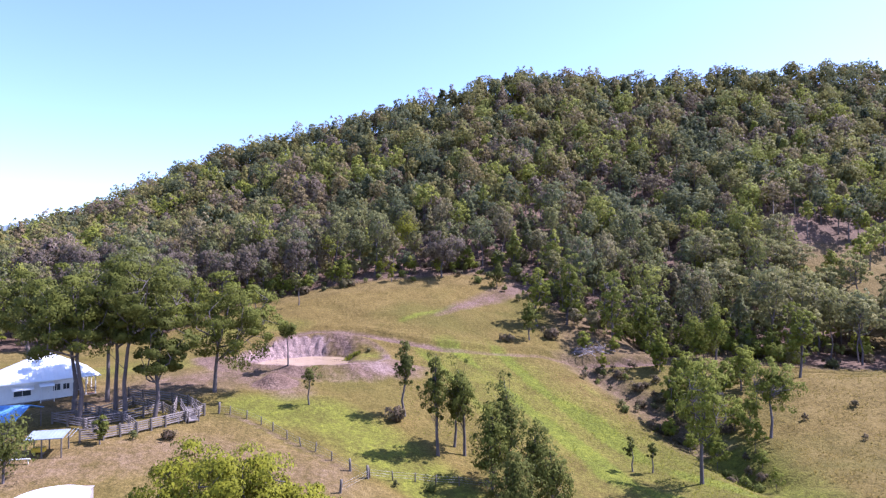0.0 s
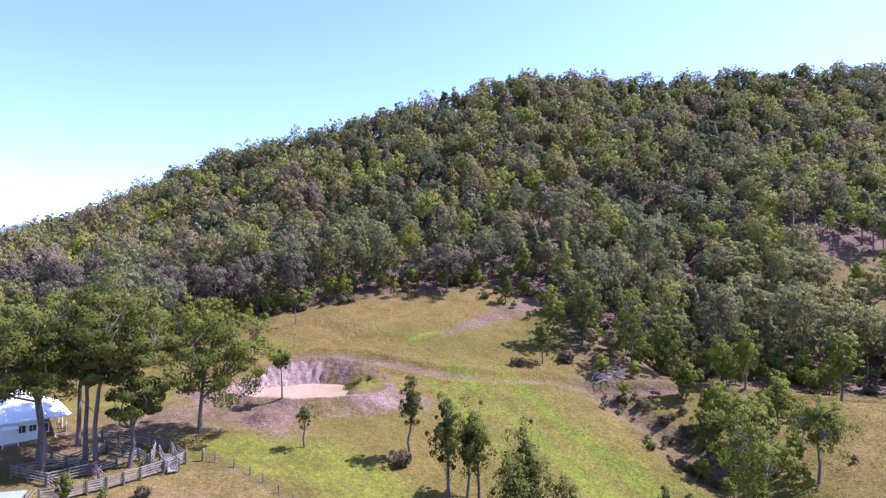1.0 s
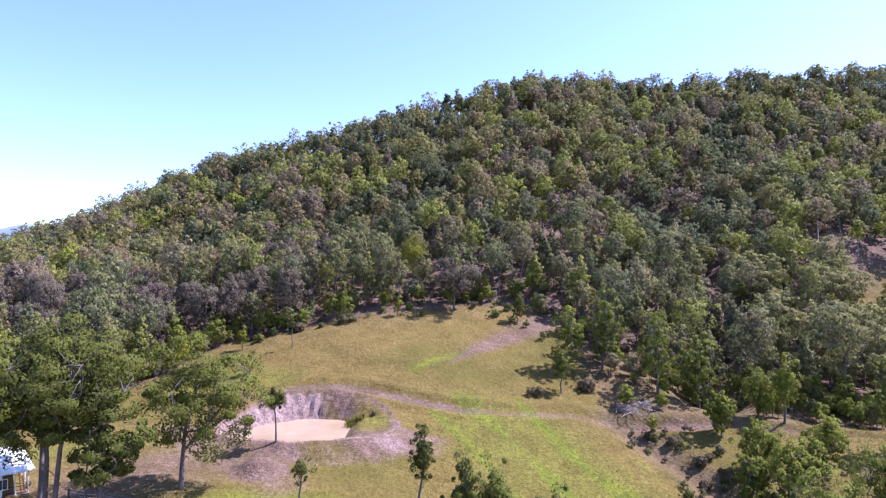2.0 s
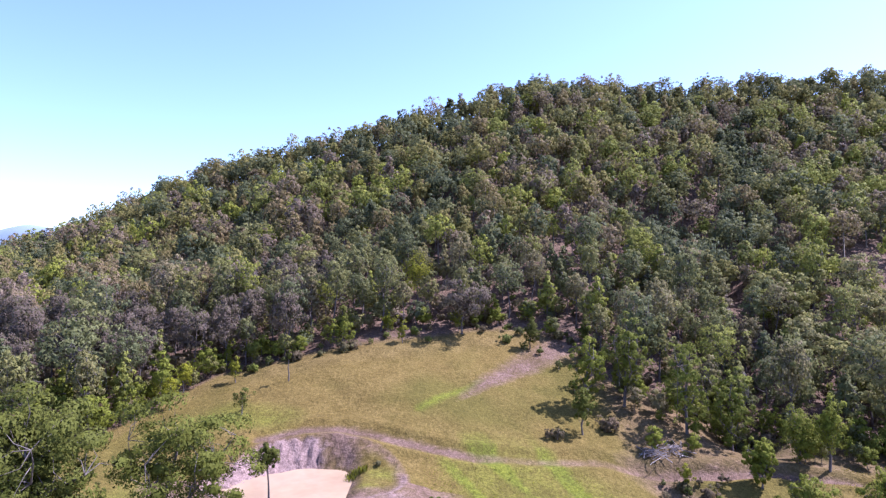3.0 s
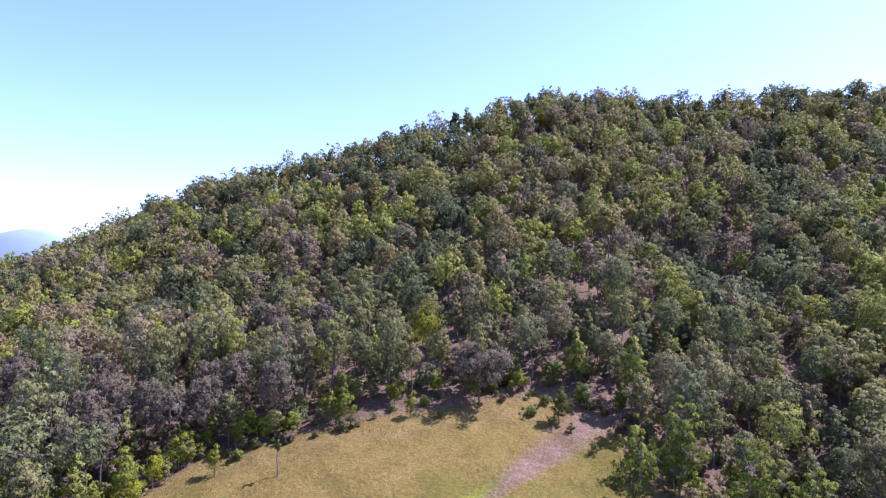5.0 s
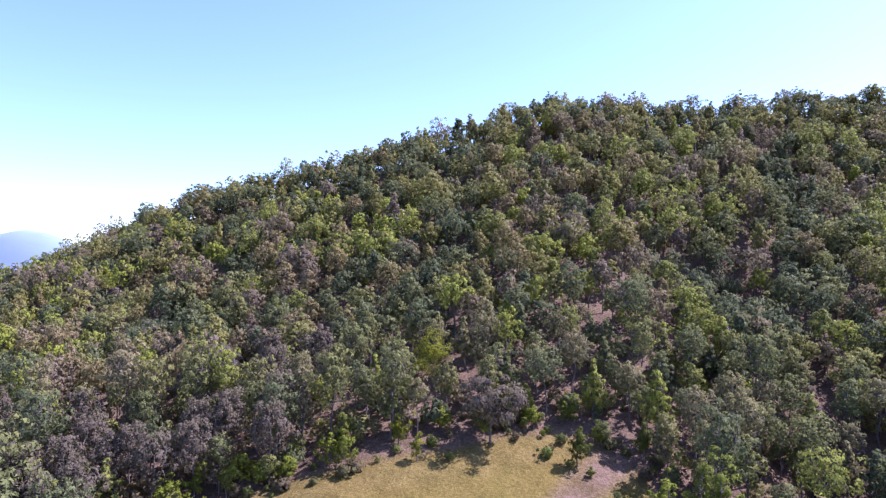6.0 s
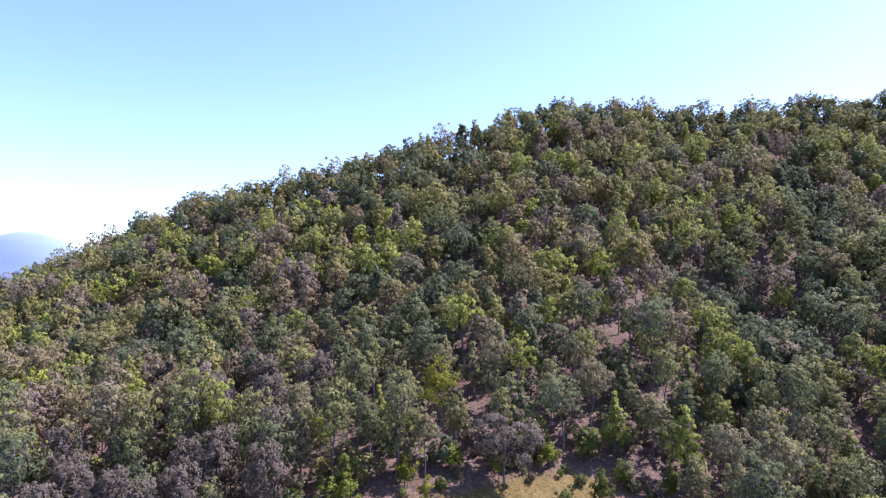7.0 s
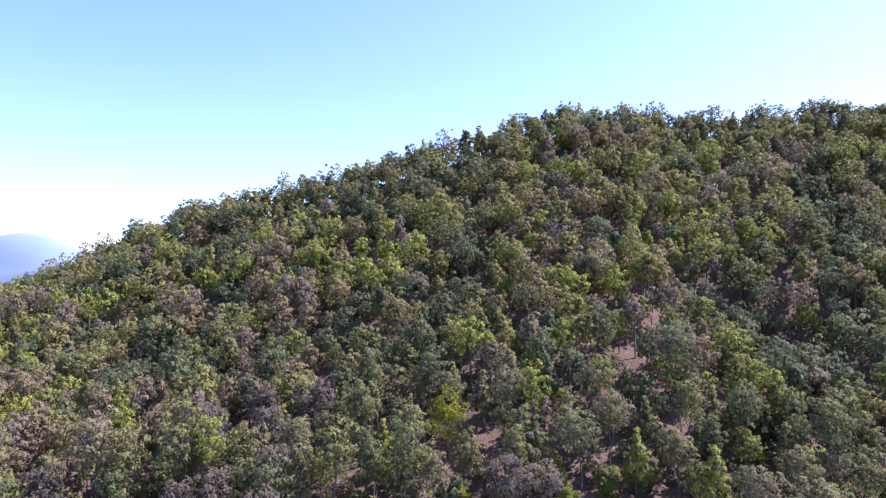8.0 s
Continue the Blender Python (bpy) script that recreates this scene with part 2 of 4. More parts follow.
def forest_edge(x):
    """Where the wood begins, by the distance ahead."""
    pts = [(-400, 118), (-130, 118), (-90, 114), (-72, 118), (-66, 123), (-62, 131), (-58, 139), (-56, 149), (-51, 158), (-36, 163), (-22, 167), (-8, 170), (2, 175), (12, 177), (20, 174), (25, 169), (28, 160), (32, 153), (40, 149), (50, 144), (62, 138), (80, 131), (110, 121), (400, 114)]
    return np.interp(x, [p[0] for p in pts], [p[1] for p in pts])


def build_ground():
    xs = steps([(-4800, 300), (-900, 60), (-300, 8), (-100, 1.6), (-70, 0.8), (-39, 0.4), (-9, 0.8), (90, 1.6), (130, 8), (300, 60), (900, 300), (4800, 1)])
    ys = steps([(-4000, 400), (-400, 40), (0, 4), (50, 0.8), (104, 0.45), (129, 0.8), (140, 1.3), (190, 5), (440, 60), (900, 300), (4800, 1)])
    gx, gy = np.meshgrid(xs, ys)
    gz = ground_z(gx, gy)
    n, w = gx.size, len(xs)
    idx = np.arange(n).reshape(gx.shape)
    quads = np.stack([idx[:-1, :-1], idx[:-1, 1:], idx[1:, 1:], idx[1:, :-1]], -1).reshape(-1, 4)
    me = quad_mesh("ground", np.stack([gx, gy, gz], -1).reshape(-1, 3), quads, M_GROUND, True)
    # cover: bare earth, lush grass, leaf litter
    x, y = gx.ravel(), gy.ravel()
    dx, dy = x - POND[0], y - POND[1]
    rho = np.hypot(dx / 13.5, dy / np.where(dy > 0, 13.0, 7.5))
    dirt = smooth((1.95 - rho) / 0.6) * np.where(dy > 0, smooth((1.15 - rho) / 0.15), 1.0) * (0.64 + 0.16 * waves(x, y, 2.2) + 0.18 * waves(x, y, 5.0, 2.0))
    dirt = np.maximum(dirt, (0.5 + 0.25 * smooth((6 - x) / 10) + 0.4 * smooth((x - 26) / 8)) * np.exp(-(along(x, y, TRACK) / 1.6) ** 2))
    dirt = np.maximum(dirt, 1.1 * smooth(1.4 - np.hypot((x + 27.3) / 1.5, y - 99.6) / 3))
    dirt = np.maximum(dirt, (0.34 + 0.34 * smooth((y - 137) / 12)) * np.exp(-(along(x, y, [(-3, 139), (6.5, 152), (16.8, 163), (22, 169)]) / (1.2 + 0.16 * np.clip(y - 137, 0, 30))) ** 2))
    dirt = np.maximum(dirt, 0.5 * np.exp(-(along(x, y, [(-44, 97), (-35, 104), (-24, 97)]) / 6.0) ** 2))
    dirt = np.maximum(dirt, 0.44 * np.exp(-(along(x, y, [(-15, 72), (-30, 74), (-44, 64), (-60, 60)]) / 9.0) ** 2))
    dirt = np.maximum(dirt, 0.8 * np.exp(-(np.hypot((x - 38.5) / 5, (y - 125.5) / 2.2)) ** 2))
    dirt = np.maximum(dirt, 0.55 * np.exp(-(along(x, y, [(-30, 85), (-20.5, 80.2), (-11.3, 74.4)]) / 0.9) ** 2))
    lush = 0.62 * np.exp(-(along(x, y, [(-27, 89), (-18, 90), (-10, 84), (-3, 76), (3, 68)]) / 6.5) ** 4) * smooth((y - 85.5 + 0.62 * (x + 30)) / 2.5)
    # streaks of fresh grass that run down the hollow
    cross, run = 0.88 * x + 0.47 * y, 0.47 * x - 0.88 * y
    streak = smooth((np.sin(cross * 0.75 + 1.6 * waves(x, y, 11.0, 4.0)) + 0.9 * waves(run, cross, 8.0, 2.0) - 0.25) / 0.7)
    hollow = np.exp(-(along(x, y, [(6, 118), (16, 106), (24, 94), (30, 80), (32, 66)]) / 13.0) ** 4)
    lush = np.maximum(lush, hollow * (0.46 + 0.5 * streak))
    lush = np.maximum(lush, 0.8 * np.exp(-(along(x, y, [(18, 112), (24, 106), (31, 98), (34, 91), (36, 84)]) / 3.2) ** 2) * (0.6 + 0.4 * streak))
    lush = np.maximum(lush, 0.7 * np.exp(-(along(x, y, [(-9, 136), (0, 145.3), (3, 149)]) / 1.3) ** 2))
    lush = np.maximum(lush, 0.5 * np.exp(-(along(x, y, [(-33, 133), (-42, 136), (-50, 128)]) / 6) ** 2))
    lush = np.maximum(lush, 0.5 * smooth((x + 19) / 4) * smooth((1.12 - rho) / 0.2) * (0.75 + 0.4 * waves(x, y, 2.0, 6.0)))
    dirt = dirt * (1 - 0.75 * smooth((x + 19) / 4) * smooth((1.0 - rho) / 0.2) * smooth((dy + 3) / 3))
    lush = np.maximum(lush, 0.45 * np.exp(-(along(x, y, [(-60, 100), (-48, 108)]) / 6) ** 2))
    lush = np.maximum(lush, 0.6 * np.exp(-(along(x, y, [(41, 97), (43, 86), (44, 74)]) / 5.5) ** 2))
    litter = smooth((y - forest_edge(x) + 5) / 8) * 0.95
    litter = np.maximum(litter, 0.5 * smooth((x - 20) / 10) * smooth((y - 120) / 8))
    litter = np.maximum(litter, 0.6 * np.exp(-(along(x, y, GULLY) / 5) ** 2) * (y > 92))
    litter = np.maximum(litter, 0.55 * np.exp(-(along(x, y, [(-50, 86), (-42, 97), (-33, 103)]) / 9) ** 2))
    hay = smooth((x - 96) / 12) * smooth((205 - y) / 25)
    litter = litter * (1 - 0.8 * hay)
    clay = smooth((rho - 0.5) / 0.15) * smooth((1.04 - rho) / 0.1) * smooth((dy + 1) / 3) * smooth((-dx + 4) / 7) * (0.85 + 0.2 * waves(x, y, 1.5))
    clay = np.maximum(clay, 0.5 * np.exp(-((rho - 1.0) / 0.06) ** 2) * (dy < 2))
    clay = np.maximum(clay, 0.5 * np.exp(-(np.hypot((x + 11.5) / 4, (y - 108) / 3)) ** 2))
    cover = np.stack([np.clip(dirt, 0, 1), np.clip(lush, 0, 1), np.clip(litter, 0, 1), np.clip(clay, 0, 1)], -1)
    me.color_attributes.new("cover", "FLOAT_COLOR", "POINT").data.foreach_set("color", cover.astype(np.float32).ravel())
    straw = 0.85 * np.exp(-(along(x, y, [(-14, 72), (-30, 75), (-44, 66), (-64, 60)]) / 12.0) ** 2) * smooth((85.5 - y - 0.55 * (x + 30)) / 2)
    straw = np.maximum(straw, 0.2 * smooth((x - 46) / 6) * smooth((126 - y) / 6))
    straw = np.maximum(straw, 0.7 * hay)
    straw = np.maximum(straw, 0.6 * np.exp(-(along(x, y, [(-56, 95), (-45, 104), (-38, 100)]) / 8) ** 2))
    straw = np.maximum(straw, 0.55 * smooth((y - forest_edge(x) + 16) / 10) * (x < 30))
    me.attributes.new("straw", "FLOAT", "POINT").data.foreach_set("value", np.clip(straw, 0, 1).astype(np.float32))
    return tagged(new("ground", me), "dry golden pasture rising into a wooded hill", "ground", kind="structure")


def quad_mesh(name, verts, faces, mat, smooth_shaded=False, normals=None):
    """A mesh from arrays of places and of quads."""
    me = bpy.data.meshes.new(name)
    verts, faces = np.asarray(verts, np.float32), np.asarray(faces, np.int32)
    k = faces.shape[1]
    me.vertices.add(len(verts))
    me.vertices.foreach_set("co", verts.ravel())
    me.loops.add(faces.size)
    me.loops.foreach_set("vertex_index", faces.ravel())
    me.polygons.add(len(faces))
    me.polygons.foreach_set("loop_start", np.arange(0, faces.size, k, dtype=np.int32))
    me.polygons.foreach_set("loop_total", np.full(len(faces), k, np.int32))
    if smooth_shaded:
        me.polygons.foreach_set("use_smooth", np.ones(len(faces), bool))
    me.update(calc_edges=True)
    me.materials.append(mat)
    if normals is not None:
        me.normals_split_custom_set_from_vertices(normals)
    return me


ground = build_ground()


# ---- trees ----
def part(name, me, parent, label=""):
    """One mesh object under a thing or a part."""
    ob = new(name, me)
    ob.parent = parent
    return tagged(ob, label)


def tube(path, radii, sides=6):
    """Places and quads of a tapered limb along a path."""
    path, verts, faces = np.asarray(path, float), [], []
    a = np.arange(sides) * 2 * math.pi / sides
    for i, (p, r) in enumerate(zip(path, radii)):
        d = path[min(i + 1, len(path) - 1)] - path[max(i - 1, 0)]
        d = d / (np.linalg.norm(d) + 1e-9)
        s = np.cross(d, (0.0, 1.0, 0.1) if abs(d[1]) < 0.9 else (1.0, 0.0, 0.0))
        s = s / np.linalg.norm(s)
        verts.append(p + r * (np.cos(a)[:, None] * s + np.sin(a)[:, None] * np.cross(d, s)))
    for i in range(len(path) - 1):
        for k in range(sides):
            j = (k + 1) % sides
            faces.append((i * sides + k, i * sides + j, (i + 1) * sides + j, (i + 1) * sides + k))
    return np.concatenate(verts), np.array(faces)


def merged(pieces):
    verts, faces, at = [], [], 0
    for v, f in pieces:
        verts.append(v)
        faces.append(f + at)
        at += len(v)
    return np.concatenate(verts), np.concatenate(faces)


def gum_shape(seed, height, spread, crown_from=0.3, lobes=26, count=30, leaf=0.8, stem=0.2, lobe=0.3, flat=0.75, egg=0.2, low=0.55, shift=(0.0, 0.0), ragged=0.4, mains=0, limbs=True, sides=5, hang=0.6):
    """A gum: trunk with limbs, and an open crown of leafy clumps whose small sprays hang down. Places and faces of both, and soft normals of the leaves."""
    rng = np.random.default_rng(seed)
    rx, rz = spread * 0.5, height * (1 - crown_from) * 0.5
    mid = np.array([shift[0] + rng.normal() * 0.03 * height, shift[1] + rng.normal() * 0.03 * height, height - rz * 1.02])
    f = np.array([0, 0.02, 0.15, 0.5, 1.0])
    trunk = np.column_stack([mid[0] * f, mid[1] * f, np.array([-0.5, height * 0.2, height * 0.4, height * 0.62, height * (0.84 if egg < 0.6 else 0.95)])])
    trunk[1:4, :2] += rng.normal(size=(3, 2)) * 0.018 * height
    taper = stem * np.array([1.3, 0.95, 0.8, 0.5, 0.14])
    pieces = [tube(trunk if limbs else trunk[::2], taper if limbs else taper[::2], sides)]

    def on_trunk(z):
        return np.array([np.interp(z, trunk[:, 2], trunk[:, k]) for k in range(3)])

    boughs = []
    for i in range(mains):
        ang = i * 2 * math.pi / mains + rng.normal() * 0.4
        start = on_trunk(height * (crown_from + 0.04 + 0.3 * (1 - crown_from) * rng.uniform()))
        end = mid + np.array([math.cos(ang) * rx * 0.72, math.sin(ang) * rx * 0.72, rz * rng.uniform(-0.15, 0.5)])
        bend = start * 0.5 + end * 0.5 + np.array([0, 0, -0.06 * height]) + rng.normal(size=3) * 0.04 * height
        pieces.append(tube([start, (start + bend) / 2 + rng.normal(size=3) * 0.1, bend, (bend + end) / 2 + rng.normal(size=3) * 0.2, end], stem * np.array([0.55, 0.46, 0.38, 0.26, 0.1]), max(4, sides - 2)))
        boughs += [bend, (bend + end) / 2, end]
    centres, sizes, facing = [], [], []
    for i in range(lobes):
        up = 1.0 - (1.0 + low) * (i + 0.5) / lobes
        ang = i * 2.39996 + rng.normal() * 0.4
        round_ = math.sqrt(max(0.0, 1 - up * up))
        d = np.array([round_ * math.cos(ang), round_ * math.sin(ang), up])
        narrowing = (1.0 - egg * up if up > 0 else 1.0 + 0.35 * up) * rng.uniform(0.85, 1.18)
        depth = 0.78 * rng.uniform(1 - 1.0 * ragged, 1 + 0.45 * ragged)
        c = mid + d * np.array([rx * narrowing, rx * narrowing, rz]) * depth + rng.normal(size=3) * 0.16 * ragged * rx
        centres.append(c)
        sizes.append(rx * lobe * rng.uniform(1 - 0.75 * ragged, 1 + 0.75 * ragged))
        facing.append(d)
        if limbs:
            a = on_trunk(min(max(c[2] - 0.5 * rz, 0.2 * height), trunk[-1, 2]))
            if boughs:
                a = min(boughs + [a], key=lambda q: np.linalg.norm(q - c))
            m = a * 0.5 + c * 0.5 + rng.normal(size=3) * 0.05 * rx
            pieces.append(tube([a, m, c], [stem * 0.2, stem * 0.13, stem * 0.05], 3))
    n = lobes * count
    c, r, f = np.repeat(np.array(centres), count, 0), np.repeat(np.array(sizes), count), np.repeat(np.array(facing), count, 0)
    d = rng.normal(size=(n, 3)) + 0.6 * f + np.array((0, 0, 0.35))
    d /= np.linalg.norm(d, axis=1)[:, None]
    p = c + d * (r * rng.uniform(0.62, 1.12, n))[:, None] * np.array((1, 1, flat))
    nrm = d + rng.normal(size=(n, 3)) * 0.4
    nrm /= np.linalg.norm(nrm, axis=1)[:, None]
    down = np.array((0, 0, -hang)) + rng.normal(size=(n, 3)) * 0.45
    t = down - nrm * (down * nrm).sum(1)[:, None]
    t /= np.linalg.norm(t, axis=1)[:, None] + 1e-9
    b = np.cross(nrm, t)
    ln, wd = leaf * rng.uniform(0.6, 1.4, n)[:, None], leaf * rng.uniform(0.5, 1.0, n)[:, None]
    q = np.stack([p - t * ln * 0.35 + b * wd * 0.5, p - t * ln * 0.45 - b * wd * 0.5, p + t * ln * 0.6], 1)
    out = (p - mid + np.array((0, 0, 0.1 * rz))) / np.array((rx, rx, rz))
    out /= np.linalg.norm(out, axis=1)[:, None] + 1e-9
    soft_n = 0.55 * d + 0.55 * out + 0.32 * nrm
    soft_n /= np.linalg.norm(soft_n, axis=1)[:, None]
    return merged(pieces), (q.reshape(-1, 3), np.arange(n * 3).reshape(-1, 3), np.repeat(soft_n, 3, 0))


def make_tree(name, label, category, bark, green, **shape):
    """A tree with its trunk and crown, standing at the origin."""
    wood, crown = gum_shape(**shape)
    tree = tagged(new(name), label, category)
    part("trunk", quad_mesh("trunk", *wood, bark, True), tree)
    part("crown", quad_mesh("crown", crown[0], crown[1], green, True, crown[2]), tree)
    return tree


def planted(x, y, size=1.0, turn=0.0, sink=0.0, wide=1.0, tilt=0.0):
    return pose(x, y, ground_at(x, y) - sink, tilt, 0, turn) @ Matrix.Diagonal((size * wide, size * wide, size, 1))


# tall gums round the stock yards
GUM_LABEL = "tall spreading gum tree with pale trunk beside timber stock yards"
for i, (x, y, h, spread, cf, lean_x) in enumerate([(-46.2, 77.6, 20.5, 11, 0.36, -0.6), (-49.7, 82.3, 19.5, 11, 0.36, -0.8), (-48.6, 88.5, 18, 9.5, 0.36, 0.0), (-44.2, 82.6, 19.5, 9, 0.42, 0.3), (-42.2, 81.4, 23.0, 14.5, 0.38, 0.6), (-38.7, 82.0, 14.5, 7.5, 0.2, 0.8), (-34.9, 93.4, 18.0, 14.5, 0.2, 2.0), (-67.5, 99.0, 18, 9.5, 0.3, 0.0)]):
    gum = make_tree("gum_tree", GUM_LABEL if i != 6 else "broad gum tree with low limbs standing alone near the dam", "tree", M_BARK, M_GUM,
                    seed=100 + i, height=h, spread=spread * 1.08, crown_from=cf, lobes=50 if spread < 12 else 76, count=200, leaf=0.34, stem=0.27, lobe=0.22 if spread < 12 else 0.175, flat=0.62, sides=8, egg=0.12, low=0.85, shift=(lean_x, 0.3), ragged=0.62, mains=6)
    gum.matrix_world = planted(x, y)
    tagged(gum, group="gums round the yards")

# slim young gums in the paddock: x, y, height, spread, crown start, form, clumps
YOUNG = [(-26.8, 105.8, 7.6, 2.6, 0.68, "round", 7, "thin young gum with a small dark crown on the dam bank"),
         (-20.1, 92.1, 6.2, 2.2, 0.4, "round", 5, "sparse young gum on lush green grass"),
         (-5.7, 92.8, 11.8, 2.8, 0.4, "round", 13, "slender gum sapling in the paddock"),
         (-0.6, 82.6, 14.6, 3.6, 0.3, "cone", 22, "conical young gum in a paddock clump"),
         (3.0, 84.6, 13.4, 4.6, 0.3, "round", 24, "young gum with grey trunk in a paddock clump"),
         (1.6, 86.6, 11.5, 3.2, 0.3, "cone", 20, "conical young gum in a paddock clump"),
         (8.2, 78.5, 14.2, 5.2, 0.12, "cone", 34, "dense young gum in a paddock clump"),
         (6.0, 74.5, 11.0, 4.6, 0.15, "cone", 28, "dense young gum in a paddock clump"),
         (10.8, 74.0, 10.0, 4.8, 0.15, "round", 28, "dense young gum in a paddock clump"),
         (12.5, 68.5, 8.5, 5.0, 0.15, "round", 26, "bushy young gum in a paddock clump"),
         (7.5, 66.0, 8.0, 5.0, 0.15, "round", 26, "bushy young gum in a paddock clump"),
         (34.2, 80.9, 16.2, 8.2, 0.3, "round", 62, "dense gum tree beside the eroded gully"),
         (49.5, 92.5, 12.6, 7.4, 0.32, "round", 36, "young gum tree beside the eroded gully"),
         (43.0, 101.0, 10.5, 6.0, 0.2, "round", 28, "young gum tree beside the eroded gully"),
         (47.0, 103.0, 9.0, 4.0, 0.2, "round", 20, "young gum tree beside the eroded gully"),
         (39.5, 104.0, 9.0, 4.5, 0.2, "round", 22, "young gum tree beside the eroded gully"),
         (26.8, 86.4, 4.8, 1.4, 0.45, "round", 4, "thin gum sapling in lush grass"),
         (29.4, 86.0, 4.4, 1.3, 0.5, "round", 4, "thin gum sapling in lush grass"),
         (19.0, 134.0, 8.2, 3.6, 0.25, "round", 16, "small gum on the paddock edge"),
         (-35.0, 148.2, 6.4, 1.1, 0.62, "round", 4, "thin bare-stemmed gum on dry grass"),
         (-40.0, 135.6, 4.6, 2.8, 0.3, "round", 7, "small sparse grey gum on dry grass"),
         (-46.2, 151.0, 4.8, 2.4, 0.25, "round", 10, "small bright green gum on dry grass"),
         (-55.5, 148.4, 5.8, 3.4, 0.2, "round", 14, "small bright green gum at the margin of the wood"),
         (-54.3, 139.3, 5.8, 3.4, 0.2, "round", 14, "small bright green gum at the margin of the wood"),
         (-57.5, 140.2, 5.6, 2.8, 0.15, "round", 12, "small bright green gum at the margin of the wood"),
         (-45.3, 158.5, 6.2, 2.6, 0.25, "round", 12, "young gum at the margin of the wood"),
         (-16.4, 39.8, 13.8, 7.0, 0.6, "round", 25, "leafy yellow-green gum beside the white tank"),
         (-12.6, 38.6, 14.7, 6.6, 0.6, "round", 25, "leafy yellow-green gum beside the white tank"),
         (-9.2, 37.0, 13.4, 6.0, 0.6, "round", 25, "leafy yellow-green gum beside the white tank"),
         (22.0, 143.0, 15.0, 6.5, 0.12, "round", 40, "tall gum at the corner of the upper paddock"),
         (29.4, 145.0, 17.0, 7.5, 0.16, "round", 44, "tall gum at the corner of the upper paddock"),
         (38.0, 136.8, 17.0, 8.0, 0.06, "round", 46, "tall gum beside the dirt track"),
         (45.6, 136.0, 15.0, 7.0, 0.06, "umbrella", 42, "tall gum beside the dirt track"),
         (-44.5, 62.0, 6.0, 4.6, 0.15, "round", 26, "bushy gum beside the small shelter"),
         (-40.3, 72.0, 3.4, 1.6, 0.2, "round", 8, "small sapling outside the stock yards"),
         (66.0, 113.1, 14.5, 5.4, 0.22, "round", 30, "dense gum tree below the dirt track"),
         (56.0, 125.6, 12.5, 4.6, 0.2, "cone", 26, "dense young gum below the wood"),
         (53.0, 128.6, 9.5, 5.0, 0.12, "round", 26, "dense young gum below the wood"),
         (43.0, 121.3, 7.4, 4.4, 0.1, "round", 22, "bushy young gum below the dirt track"),
         (59.2, 117.6, 4.6, 2.2, 0.1, "cone", 10, "small bright green gum below the dirt track"),
         (31.8, 121.9, 3.6, 1.8, 0.25, "round", 8, "small bright green gum below the dirt track"),
         (43.5, 111.1, 8.0, 6.0, 0.1, "round", 26, "bushy young gum beside the gully"),
         (53.5, 109.7, 8.0, 5.6, 0.1, "round", 26, "bushy young gum beside the gully"),
         (-27.6, 166.8, 9.5, 3.2, 0.1, "cone", 20, "dense conical young gum at the margin of the wood"),
         (-13.9, 165.4, 5.0, 2.2, 0.1, "round", 10, "small bright green gum at the margin of the wood"),
         (-17.6, 170.5, 5.2, 3.0, 0.3, "round", 12, "small bright green gum at the margin of the wood"),
         (14.8, 166.9, 7.2, 3.2, 0.12, "cone", 16, "dense young gum at the margin of the wood"),
         (27.6, 168.6, 7.5, 3.0, 0.1, "cone", 16, "dense young gum at the margin of the wood"),
         (-0.4, 171.8, 13.0, 11.5, 0.1, "round", 40, "broad grey-brown gum at the margin of the wood"),
         (-11.5, 190.0, 12.0, 7.5, 0.35, "round", 30, "bright lime green gum among duller trees")]
for i, (x, y, h, spread, cf, form, n, label) in enumerate(YOUNG):
    green = M_DUSK if "brown" in label else M_WATTLE if "bright" in label or y < 45 else M_LIME if any(w in label for w in ("gully", "below", "corner", "track")) else M_GUM
    shape = dict(lobes=30 + 2 * n, count=46, leaf=0.3, lobe=0.25, ragged=0.85, egg=0.85 if form == "cone" else 0.5, flat=1.05, low=0.92, mains=0, hang=1.2)
    if h < 7:
        shape.update(lobes=8 + 2 * n, count=40, leaf=0.26, lobe=0.34, flat=0.8)
    elif "corner" in label or "track" in label:
        shape.update(lobes=110, count=46, leaf=0.38, lobe=0.155, egg=0.35, flat=0.85, low=0.9, mains=4, ragged=0.75)
    elif y < 45:
        shape.update(lobes=52, count=190, leaf=0.21, lobe=0.25, egg=0.1, flat=0.75, low=0.5, mains=5, ragged=0.5)
    elif "gully" in label:
        shape.update(lobes=90, count=52, leaf=0.32, lobe=0.175, egg=0.35, flat=0.9, mains=4, ragged=0.7)
    elif "brown" in label:
        shape.update(lobes=60, count=110, leaf=0.5, lobe=0.2, egg=0.1, flat=0.8, low=0.7, mains=6)
    t = make_tree("gum_sapling" if h < 9 else "gum_tree", label, "tree", M_BARK, green, seed=300 + i, height=h, spread=spread * 1.12, crown_from=cf * 0.9, stem=0.05 + h * 0.011, sides=7, **shape)
    t.matrix_world = planted(x, y)
    tagged(t, group="young gums in the paddock")


